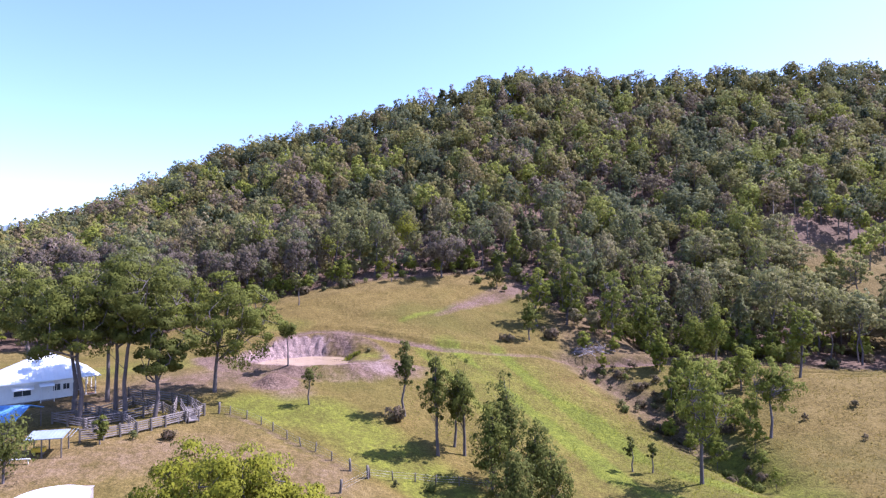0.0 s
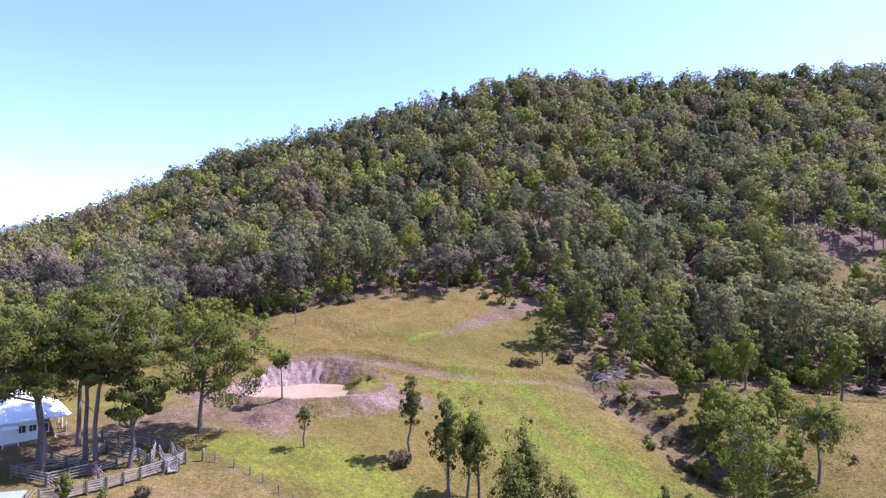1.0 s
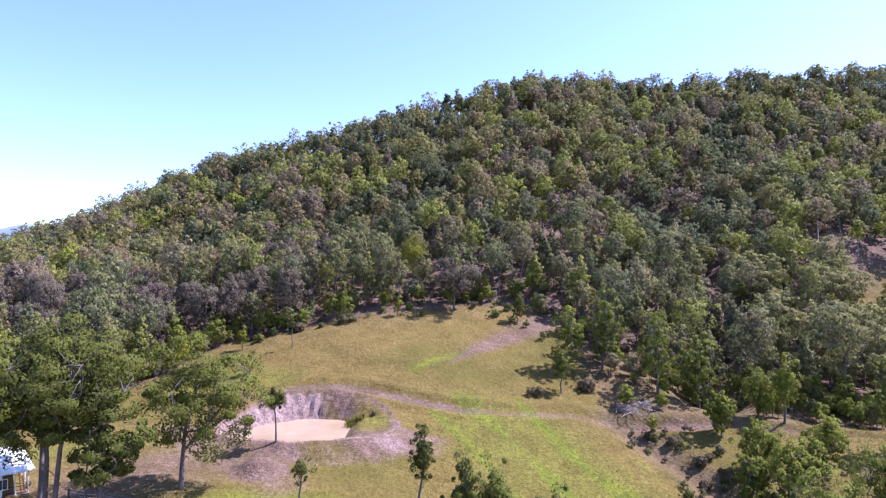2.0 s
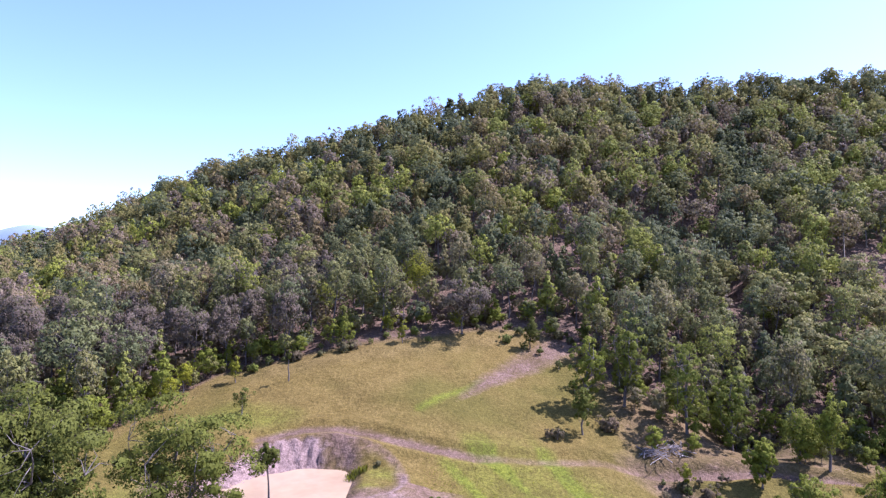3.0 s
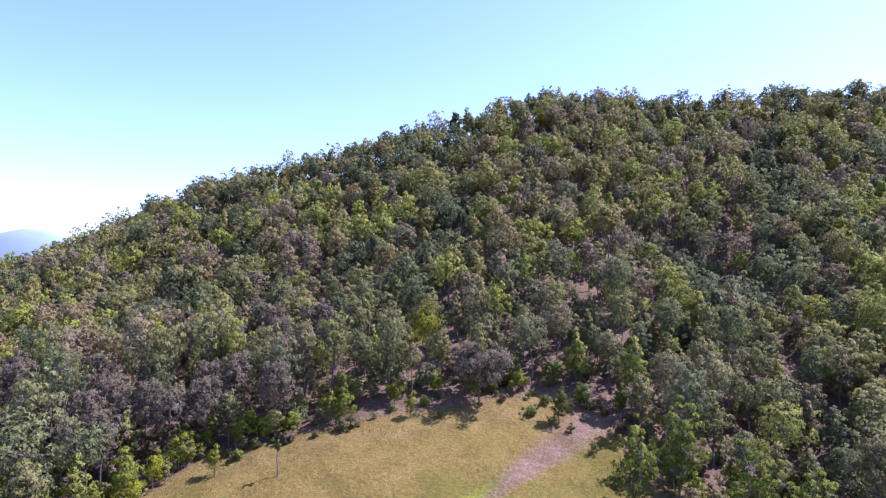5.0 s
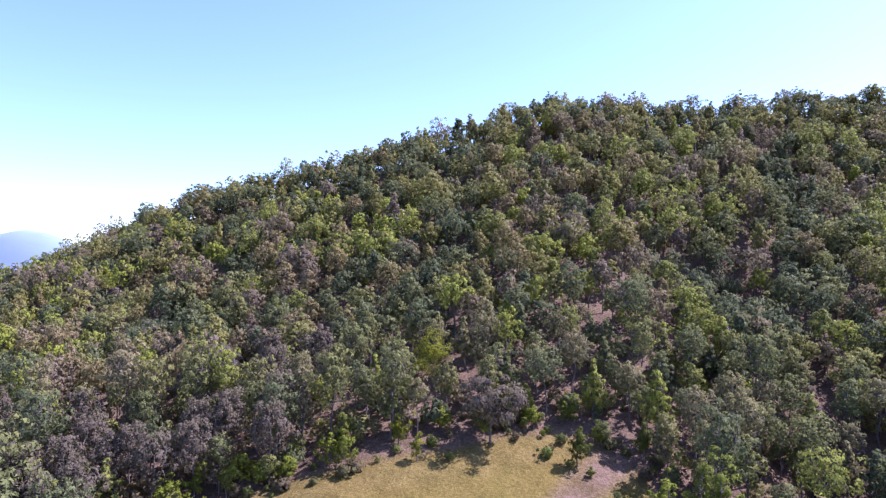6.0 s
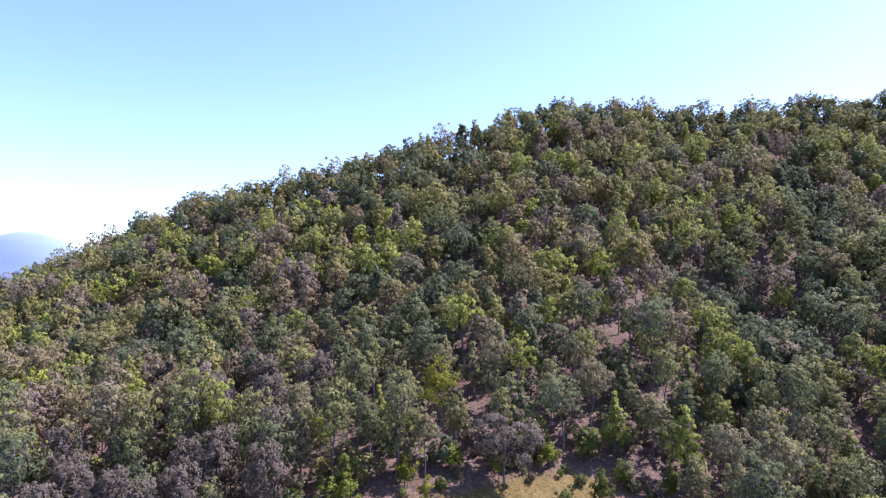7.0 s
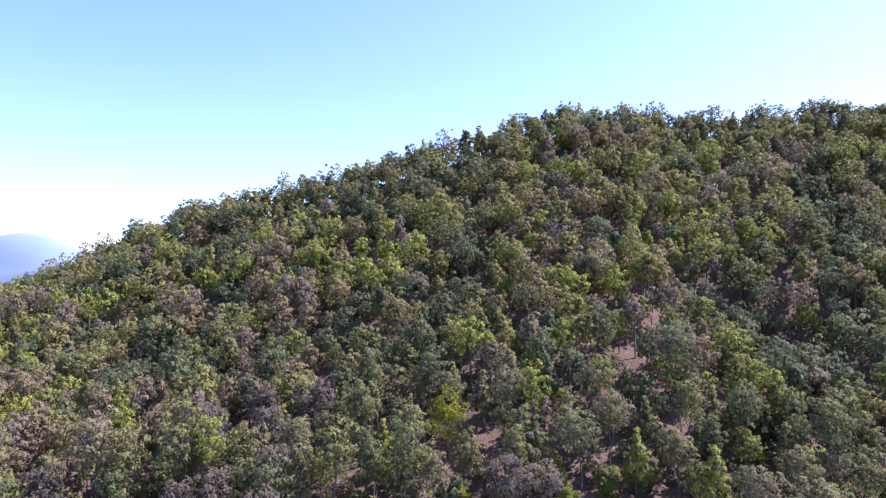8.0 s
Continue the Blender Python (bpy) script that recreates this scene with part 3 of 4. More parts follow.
# ---- the wood on the hill ----
def wood_sites():
    rng = np.random.default_rng(7)
    sites = []
    for gy in np.arange(112, 388, 5.8):
        half = 0.735 * gy + 12
        for gx in np.arange(-half, half + 10, 6.4):
            x, y = gx + rng.uniform(-3.0, 3.0), gy + rng.uniform(-2.9, 2.9)
            edge = float(forest_edge(x))
            if y < edge + rng.uniform(-1, 4) or y > float(crest_y(np.array(x))) + 15:
                continue
            keep = 0.97
            if x > 78 and y < 204:
                keep = 0.28 if x > 106 and y > 160 else 0.75
            elif math.hypot(x / 18, (y - 173) / 10) < 1:
                keep = 0.4
            elif x < -48 and y < 158:
                keep = 0.85
            if y < edge + 8 and x < 28:
                keep *= 0.85
            if min(math.hypot(x - a, y - b) for a, b in ((22, 143), (29.4, 145), (38, 136.8), (45.6, 136), (-0.4, 171.8), (-11.5, 190))) < 5:
                continue
            if float(along(np.array(x), np.array(y), TRACK)) < 4 or rng.uniform() > keep:
                continue
            sites.append((x, y))
    return np.array(sites), rng


SITES, wood_rng = wood_sites()
order = np.argsort(np.hypot(SITES[:, 0] * 0.8, SITES[:, 1] - 40))
near_sites, far_sites = SITES[order[:300]], SITES[order[300:]]

# the margin of the wood: single trees
EDGE_FORMS = [(16.5, 8.6, 0.34, 0.15), (15.5, 6.6, 0.24, 0.5), (14.0, 5.2, 0.16, 0.75), (17.0, 9.6, 0.4, 0.05), (12.0, 6.4, 0.2, 0.3), (10.5, 4.8, 0.12, 0.7), (16.0, 7.6, 0.34, 0.2), (18.0, 8.4, 0.3, 0.4)]
edge_kinds = []
for i, (h, spread, cf, egg) in enumerate(EDGE_FORMS):
    edge_kinds.append(make_tree("gum_tree", "grey-green gum tree at the margin of the wood", "tree", M_BARK, M_EDGE, seed=500 + i, height=h, spread=spread, crown_from=cf,
                                lobes=64, count=22, leaf=0.52, stem=0.17, lobe=0.2, flat=0.9, ragged=0.62, egg=egg + 0.1, low=0.75, hang=1.0, mains=3, sides=5))
    tagged(edge_kinds[-1], group="gums at the margin of the wood")
pale_kinds = []
for i, (h, spread, cf) in enumerate([(17.0, 11.0, 0.34), (15.0, 9.0, 0.3), (13.0, 7.6, 0.2)]):
    pale_kinds.append(make_tree("gum_tree", "pale olive gum tree on the open golden slope", "tree", M_BARK, M_PALE, seed=530 + i, height=h, spread=spread, crown_from=cf,
                                lobes=52, count=32, leaf=0.58, stem=0.2, lobe=0.21, flat=0.7, egg=0.1, ragged=0.55, mains=4, sides=5))
    tagged(pale_kinds[-1], group="gums on the open slope")
    pale_kinds[-1].matrix_world = planted(*((92, 172), (112, 165), (101, 150))[i])
dusk_kinds = []
for i, (h, spread, cf) in enumerate([(15.5, 8.2, 0.2), (14.0, 6.4, 0.2)]):
    dusk_kinds.append(make_tree("gum_tree", "dusky grey-brown gum tree at the margin of the wood", "tree", M_BARK, M_DUSK, seed=540 + i, height=h, spread=spread, crown_from=cf,
                                lobes=52, count=32, leaf=0.5, stem=0.17, lobe=0.22, flat=1.2, egg=0.3, ragged=0.55, low=0.7, mains=3, sides=5, hang=1.2))
    tagged(dusk_kinds[-1], group="gums at the margin of the wood")
    dusk_kinds[-1].matrix_world = planted(*((-62, 160), (-70, 148))[i])
# low saplings under the margin of the wood
low_kinds = [make_tree("gum_sapling", "low leafy gum sapling under the margin of the wood", "tree", M_BARK, green, seed=560 + i, height=h, spread=w, crown_from=0.06, lobes=22, count=44, leaf=0.31, stem=0.06, lobe=0.36, egg=e, ragged=0.55, low=0.8, sides=4)
             for i, (h, w, e, green) in enumerate([(5.0, 3.0, 0.5, M_EDGE), (3.6, 2.8, 0.2, M_LIME), (6.2, 3.2, 0.7, M_LIME)])]
for i in range(110):
    x = wood_rng.uniform(-74, 74)
    y = float(forest_edge(x)) + wood_rng.uniform(-1.5, 8.0) - (wood_rng.uniform(0, 8) if x > 26 else 0)
    m = planted(x, y, wood_rng.uniform(0.6, 1.25), wood_rng.uniform(0, 360))
    if float(along(np.array(x), np.array(y), TRACK)) < 3:
        continue
    low = low_kinds[i] if i < 3 else copy_thing(low_kinds[i % 3], m)
    low.matrix_world = m
    tagged(low, group="saplings under the margin of the wood")
for i, (x, y, size) in enumerate([(39.6, 88.5, 0.7), (44.8, 86.0, 0.6), (45.6, 89.5, 0.75), (40.6, 92.0, 0.8), (47.5, 94.5, 0.9), (38.4, 95.0, 0.7), (43.8, 80.5, 0.45), (36.8, 99.0, 0.8), (49.5, 98.5, 0.8), (46.0, 96.5, 1.1), (41.5, 98.0, 1.0)]):
    tagged(copy_thing(low_kinds[2 - i % 2], planted(x, y, size, i * 50.0)), "bushy green sapling beside the eroded gully", group="saplings beside the gully")
for i in range(54):
    x = wood_rng.uniform(29, 74)
    y = wood_rng.uniform(131 - 0.1 * (x - 22), float(forest_edge(x)) + 2)
    if float(along(np.array(x), np.array(y), TRACK)) > 3.2:
        tagged(copy_thing(low_kinds[i % 3], planted(x, y, wood_rng.uniform(0.5, 1.15), i * 50.0)), group="saplings under the margin of the wood")
for i in range(30):
    x = wood_rng.uniform(-102, -57)
    y = max(float(forest_edge(x)) - 6, 112) + wood_rng.uniform(0, 26)
    m = planted(x, y, wood_rng.uniform(1.0, 1.6), wood_rng.uniform(0, 360))
    tagged(copy_thing(low_kinds[(1, 2, 2, 0)[i % 4]], m), "leafy bright green young gum at the margin of the wood", group="saplings under the margin of the wood")
for i, (x, y) in enumerate(near_sites):
    k = int(wood_rng.integers(len(edge_kinds)))
    m = planted(x, y, wood_rng.uniform(0.8, 1.12), wood_rng.uniform(0, 360), wide=wood_rng.uniform(0.9, 1.15))
    if i < len(edge_kinds):
        edge_kinds[i].matrix_world = m
    else:
        copy_thing(pale_kinds[k % 3] if x > 74 and y < 204 and k < 6 else dusk_kinds[k % 2] if x < -38 and k < (4 if y > 148 else 2) else edge_kinds[k], m)

# tall airy gums that stand out along the crest: x, y, height of the top
crest_kinds = [make_tree("gum_tree", "tall airy gum with a lacy crown on the hill crest", "tree", M_BARK, M_EDGE, seed=580 + i, height=16.0, spread=w, crown_from=0.42, lobes=34, count=22, leaf=0.62, stem=0.2, lobe=0.2, flat=0.6, egg=0.0, low=0.35, ragged=0.6, mains=5, sides=5)
               for i, w in enumerate((10.5, 8.5, 12.0))]
CREST = [(-165.7, 382, 88.5), (-160, 380, 85.5), (-131.8, 369, 97.4), (-126, 368, 95.0), (-196.6, 392, 73.0), (-100.9, 357, 100.6), (-94, 356, 100.0), (-53.3, 349.5, 108.8), (-40.3, 349.6, 111.4), (-22, 351, 114.6), (5.3, 353.6, 124.4), (24.5, 355.5, 134.4), (29.0, 354, 132.0), (45.2, 356.8, 138.8), (49.5, 355, 137.0), (60.1, 357, 135.3), (76.6, 356.5, 132.4), (108, 353, 135.2), (114.5, 353, 136.8), (134.3, 351, 137.6), (141, 351, 136.4), (157, 349, 138.2), (164, 349, 138.8), (171, 350, 137.5), (188.9, 349, 135.6), (204, 350, 135.6), (224, 352, 139.4), (232, 352, 140.0), (246, 354, 142.8)]
for i, (x, y, top) in enumerate(CREST):
    tall = max(9.0, top - ground_at(x, y))
    m = planted(x, y, tall / 16.0, i * 77.0, wide=max(0.85, min(1.25, 15.0 / tall)))
    tree = crest_kinds[i] if i < 3 else copy_thing(crest_kinds[i % 3], m)
    tree.matrix_world = m
    tagged(tree, group="gums along the crest")


# the rest of the wood
def build_wood():
    rng = np.random.default_rng(11)
    kinds = []
    for i in range(16):
        h = rng.uniform(13, 16.5)
        broad = i % 4 != 3
        kinds.append(gum_shape(seed=700 + i, height=h, spread=h * (rng.uniform(0.54, 0.78) if broad else rng.uniform(0.36, 0.44)), crown_from=rng.uniform(0.16, 0.36), lobes=46, count=17 if i < 8 else 12, leaf=0.7 if i < 8 else 0.9,
                               egg=rng.uniform(0.1, 0.45) if broad else 0.65, stem=0.2, lobe=rng.uniform(0.205, 0.25), flat=rng.uniform(0.75, 1.1), ragged=0.55, low=0.7, hang=1.0, limbs=False, sides=3, mains=0))
    low = [gum_shape(seed=760 + i, height=5.0, spread=5.2, crown_from=0.02, lobes=14, count=14, leaf=0.85, egg=0.2, stem=0.08, lobe=0.36, ragged=0.5, low=0.6, limbs=False, sides=3) for i in range(4)]
    cv, cf, cn, hv, tv, tf, ca, ta = [], [], [], [], [], [], 0, 0
    under = np.concatenate([near_sites[30:], far_sites[::2]])
    under = under + rng.uniform(2.4, 3.6, under.shape)
    places = np.concatenate([far_sites, under])
    z = ground_z(places[:, 0], places[:, 1])
    for j, ((x, y), gz) in enumerate(zip(places, z)):
        i = int(rng.integers(8)) + (0 if y < 250 else 8)
        (wv, wf), (lv, lf, ln) = kinds[i] if j < len(far_sites) else low[i % 4]
        a, s, w = rng.uniform(0, 6.28), rng.uniform(0.66, 1.14) + 0.12 * float(waves(np.array(x), np.array(y), 13.0, 2.0)), rng.uniform(0.88, 1.2)
        if y > float(crest_y(np.array(x))) - 14:
            s *= rng.uniform(0.78, 1.0) * (1.12 if x < -20 else 1.0)
        rot = np.array([[math.cos(a) * s * w, -math.sin(a) * s * w, 0], [math.sin(a) * s * w, math.cos(a) * s * w, 0], [0, 0, s]]).T
        off = np.array([x, y, gz])
        cv.append(lv @ rot + off)
        cf.append(lf + ca)
        turn = np.array([[math.cos(a), -math.sin(a), 0], [math.sin(a), math.cos(a), 0], [0, 0, 1]]).T
        cn.append(ln @ turn)
        ca += len(lv)
        tv.append(wv @ rot + off)
        tf.append(wf + ta)
        ta += len(wv)
        patch = 0.5 + 0.6 * float(waves(np.array(x), np.array(y), 26.0, 5.0))
        pick = rng.uniform() + 0.25 * patch - 0.12
        if pick < 0.24:
            hue = rng.uniform(0.05, 0.24)
        elif pick < 0.52:
            hue = rng.uniform(0.28, 0.46)
        elif pick < 0.76:
            hue = rng.uniform(0.52, 0.7)
        else:
            hue = rng.uniform(0.78, 0.96)
        if x < -45 and y < 215 and rng.uniform() < 0.45:
            hue = rng.uniform(0.55, 0.7)
        # sunlit crowns of the open slope: brightness put into the hue
        if x > 78 and y < 204 and rng.uniform() < 0.6:
            hue = rng.uniform(0.84, 1.0)
        # haze of the upper slope put into the hue: duller, greyer leaves
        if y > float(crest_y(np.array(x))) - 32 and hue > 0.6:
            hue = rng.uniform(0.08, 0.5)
        # shade in the ravines put into the hue: leaves go dark there
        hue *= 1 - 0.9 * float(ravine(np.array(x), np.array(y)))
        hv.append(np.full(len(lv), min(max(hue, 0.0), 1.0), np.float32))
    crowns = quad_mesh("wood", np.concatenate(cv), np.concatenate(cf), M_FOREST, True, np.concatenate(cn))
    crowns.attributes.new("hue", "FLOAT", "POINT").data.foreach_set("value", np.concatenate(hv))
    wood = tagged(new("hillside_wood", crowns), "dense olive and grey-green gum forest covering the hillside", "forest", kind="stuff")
    stems = new("stems", quad_mesh("stems", np.concatenate(tv), np.concatenate(tf), M_TRUNKS, True))
    stems.parent = wood
    tagged(stems, "pale thin trunks", kind="stuff")


build_wood()


# ---- materials of built things ----
M_WHITE_WALL = plain("weatherboard", (0.66, 0.66, 0.65), (0.80, 0.80, 0.79), 0.8, 0.6)
M_ROOF = plain("white_roof", (0.74, 0.75, 0.76), (0.86, 0.87, 0.88), 0.3, 0.35, 0.1)
M_BLUE = plain("blue_roof", (0.08, 0.20, 0.44), (0.12, 0.28, 0.55), 0.5, 0.45)
M_ZINC = plain("zinc_sheet", (0.22, 0.26, 0.34), (0.32, 0.36, 0.44), 0.6, 0.5, 0.1)
M_TANK = plain("tank_white", (0.72, 0.72, 0.70), (0.86, 0.86, 0.85), 0.6, 0.5)
M_RAIL = plain("weathered_rail", (0.13, 0.105, 0.095), (0.32, 0.27, 0.25), 1.2, 0.9, relief=0.01, per_object=0.5)
M_POST = plain("fence_post", (0.06, 0.05, 0.045), (0.20, 0.165, 0.14), 1.5, 0.9, relief=0.01, per_object=0.4)
M_TRIM = plain("cream_trim", (0.70, 0.69, 0.66), (0.82, 0.81, 0.78), 1.0, 0.5)
M_DECK = plain("deck_timber", (0.10, 0.05, 0.04), (0.19, 0.10, 0.08), 1.0, 0.7)
M_CONCRETE = plain("concrete", (0.24, 0.21, 0.20), (0.35, 0.31, 0.29), 0.8, 0.9)
M_YELLOW = plain("yellow_paint", (0.55, 0.36, 0.02), (0.70, 0.48, 0.04), 2.0, 0.45)
M_WIRE = plain("fence_wire", (0.25, 0.24, 0.23), (0.42, 0.41, 0.40), 1.0, 0.5, 0.8)
M_DEAD = plain("dead_wood", (0.16, 0.13, 0.125), (0.36, 0.31, 0.30), 1.0, 0.9, per_object=0.4)
glass_m, glass_t, glass_p = material("window_glass")
glass_p.inputs["Base Color"].default_value = (0.05, 0.06, 0.07, 1)
glass_p.inputs["Roughness"].default_value, glass_p.inputs["IOR"].default_value = 0.06, 1.5


def box(name, size, at, mat, parent, label="", bevel=0.02, turn=(0, 0, 0)):
    """A bevelled block, its base centre at the given place."""
    bm = bmesh.new()
    bmesh.ops.create_cube(bm, size=1.0, matrix=Matrix.Translation((0, 0, size[2] / 2)) @ Matrix.Diagonal((*size, 1)))
    b = min(bevel, min(size) * 0.3)
    bmesh.ops.bevel(bm, geom=bm.edges[:], offset=b, segments=1, affect="EDGES")
    me = bpy.data.meshes.new(name)
    bm.to_mesh(me)
    bm.free()
    me.materials.append(mat)
    ob = part(name, me, parent, label)
    ob.matrix_local = pose(*at, *turn)
    return ob


def solid(name, verts, faces, mat, parent, label=""):
    me = bpy.data.meshes.new(name)
    me.from_pydata([tuple(v) for v in verts], [], faces)
    me.update()
    me.materials.append(mat)
    return part(name, me, parent, label)


def thing(name, at, turn, label, category, group=""):
    ob = tagged(new(name), label, category, group)
    ob.matrix_world = pose(*at, 0, 0, turn)
    return ob


# ---- white farmhouse ----
def build_house():
    L, D, H, over, rise = 11.8, 9.6, 2.75, 0.5, 3.2
    x0, y0 = -60.9, 84.0
    z0 = ground_at(-57, 88) - 0.1
    house = thing("house", (x0, y0, z0), 40.7, "white weatherboard farmhouse with a bright white hipped metal roof", "house")
    box("foundation", (L - 0.1, D - 0.1, 1.6), (L / 2, D / 2, -1.5), M_CONCRETE, house)
    # lapped boards run round the walls
    verts, faces = [], []
    rows = 16
    for r in range(rows):
        za, zb = 0.1 + (H - 0.1) * r / rows, 0.1 + (H - 0.1) * (r + 1) / rows
        for z, o in ((za, 0.0), (zb, 0.035)):
            verts += [(o, o, z), (L - 2.6 - o, o, z), (L - 2.6 - o, D - o, z), (o, D - o, z)]
        b = r * 8
        faces += [(b + k, b + (k + 1) % 4, b + 4 + (k + 1) % 4, b + 4 + k) for k in range(4)]
        if r:
            p = b - 4
            faces += [(p + k, p + (k + 1) % 4, b + (k + 1) % 4, b + k) for k in range(4)]
    solid("wall", verts, faces, M_WHITE_WALL, house)
    # hipped roof with standing ribs, thick at the eaves
    a, b, c, d = (-over, -over), (L + over, -over), (L + over, D + over), (-over, D + over)
    r1, r2 = (D / 2, D / 2), (L - D / 2, D / 2)
    t = 0.14
    verts = [(*q, H) for q in (a, b, c, d)] + [(*q, H + t) for q in (a, b, c, d)] + [(*r1, H + rise), (*r2, H + rise)]
    faces = [(3, 2, 1, 0), (0, 1, 5, 4), (1, 2, 6, 5), (2, 3, 7, 6), (3, 0, 4, 7), (4, 5, 9, 8), (5, 6, 9), (6, 7, 8, 9), (7, 4, 8)]
    roof = solid("roof", verts, faces, M_ROOF, house, "bright white corrugated metal roof")
    for i in range(25):
        f = (i + 0.5) / 25
        x = -over + f * (L + 2 * over)
        top = min(1.0, max(0.06, min(x + over, L + over - x) / (D / 2 + over)))
        n = Vector((0, -(rise - t), D / 2 + over)).normalized()
        p0, p1 = Vector((x, -over, H + t)) + n * 0.015, Vector((x, -over + (D / 2 + over) * top, H + t + (rise - t) * top)) + n * 0.015
        v, q = tube([tuple(p0), tuple(p1)], [0.028, 0.028], 4)
        ribs = quad_mesh("roof_rib", v, q, M_ROOF)
        part("roof_rib", ribs, roof)
    v, q = tube([(-over, -over - 0.06, H + 0.06), (L + over, -over - 0.06, H + 0.06)], [0.07, 0.07], 6)
    part("gutter", quad_mesh("gutter", v, q, M_TRIM, True), house)
    v, q = tube([(*r1, H + rise + 0.02), (*r2, H + rise + 0.02)], [0.1, 0.1], 6)
    part("ridge_cap", quad_mesh("ridge_cap", v, q, M_ROOF, True), roof)
    # windows: frame, panes, sill, and a hood over the first
    for wx, ww, wh, wz in ((2.6, 2.0, 1.05, 1.0), (6.7, 0.9, 0.9, 1.25), (7.9, 0.8, 0.8, 1.3), (9.2, 0.9, 1.1, 1.0)):
        win = box("window", (ww, 0.07, wh), (wx, -0.02, wz), glass_m, house, "dark glazed window")
        for sx in (-1, 1):
            box("frame", (0.08, 0.1, wh + 0.12), (sx * (ww / 2 + 0.03), -0.01, -0.06), M_TRIM, win)
        box("frame", (ww, 0.1, 0.08), (0, -0.01, wh), M_TRIM, win)
        box("sill", (ww + 0.24, 0.16, 0.07), (0, -0.03, -0.1), M_TRIM, win)
        box("mullion", (0.05, 0.09, wh), (0, -0.01, 0), M_TRIM, win)
    hood = [(1.3, -0.02, 2.35), (3.9, -0.02, 2.35), (3.9, -0.95, 1.95), (1.3, -0.95, 1.95)]
    solid("awning", hood + [(x, y, z - 0.06) for x, y, z in hood], [(0, 3, 2, 1), (4, 5, 6, 7), (0, 1, 5, 4), (1, 2, 6, 5), (2, 3, 7, 6), (3, 0, 4, 7)], M_ROOF, house)
    hood = [(4.5, -0.02, 2.6), (6.3, -0.02, 2.6), (6.3, -1.5, 2.25), (4.5, -1.5, 2.25)]
    solid("porch_roof", hood + [(x, y, z - 0.08) for x, y, z in hood], [(0, 3, 2, 1), (4, 5, 6, 7), (0, 1, 5, 4), (1, 2, 6, 5), (2, 3, 7, 6), (3, 0, 4, 7)], M_ROOF, house)
    for sx in (4.6, 6.2):
        box("porch_post", (0.1, 0.1, 2.9), (sx, -1.42, -0.62), M_TRIM, house)
    door = box("door", (0.9, 0.08, 2.0), (5.4, -0.03, 0.12), M_TRIM, house, "pale front door")
    box("handle", (0.05, 0.08, 0.12), (0.34, -0.05, 0.95), M_WIRE, door)
    for i in range(4):
        box("step", (1.5, 0.32, 0.18), (5.4, -0.5 - 0.3 * i, -0.05 - 0.18 * i), M_CONCRETE, house)
    # open verandah at the end
    box("verandah_floor", (2.6, D - 0.4, 0.14), (L - 1.3, D / 2, -0.02), M_DECK, house)
    for px, py in ((L - 0.1, 0.15), (L - 1.35, 0.15), (L - 0.1, 3.1), (L - 0.1, 6.0), (L - 0.1, 8.8)):
        box("verandah_post", (0.13, 0.13, H + 0.05), (px, py, 0.0), M_TRIM, house)
    for px, py, sx, sy in ((L - 1.3, 0.15, 2.4, 0.06), (L - 0.1, 4.5, 0.06, 8.6)):
        box("rail", (sx, sy, 0.08), (px, py, 0.95), M_DECK, house)
        box("rail", (sx, sy, 0.08), (px, py, 0.5), M_DECK, house)
    return house


build_house()
# low garden shrubs along the house wall come with the shrubs below


def build_carport():
    x, y = -54.2, 73.2
    z = ground_at(x, y)
    cp = thing("carport", (x, y, z), 8, "open carport with a bright blue metal gable roof", "carport")
    L, D, H, rise, t = 9.0, 6.5, 2.5, 1.0, 0.12
    verts = []
    for dz in (0, t):
        verts += [(-L / 2, -D / 2, H + dz), (L / 2, -D / 2, H + dz), (L / 2, 0, H + rise + dz), (-L / 2, 0, H + rise + dz), (L / 2, D / 2, H + dz), (-L / 2, D / 2, H + dz)]
    faces = [(0, 3, 2, 1), (3, 5, 4, 2), (6, 7, 8, 9), (9, 8, 10, 11), (0, 1, 7, 6), (4, 5, 11, 10), (1, 2, 8, 7), (2, 4, 10, 8), (3, 0, 6, 9), (5, 3, 9, 11)]
    roof = solid("roof", verts, faces, M_BLUE, cp, "bright blue metal roof")
    for i in range(18):
        xx = -L / 2 + 0.25 + i * 0.5
        v, q = tube([(xx, -D / 2, H + t + 0.01), (xx, 0, H + rise + t + 0.01)], [0.03, 0.03], 4)
        part("roof_rib", quad_mesh("roof_rib", v, q, M_BLUE), roof)
    box("fascia", (L + 0.1, 0.08, 0.3), (0, -D / 2 - 0.05, H - 0.12), M_BLUE, cp, "pale blue fascia")
    for px in (-L / 2 + 0.3, 0, L / 2 - 0.3):
        for py in (-D / 2 + 0.2, D / 2 - 0.2):
            box("post", (0.12, 0.12, H + 0.6), (px, py, -0.55), M_POST, cp)
    return cp


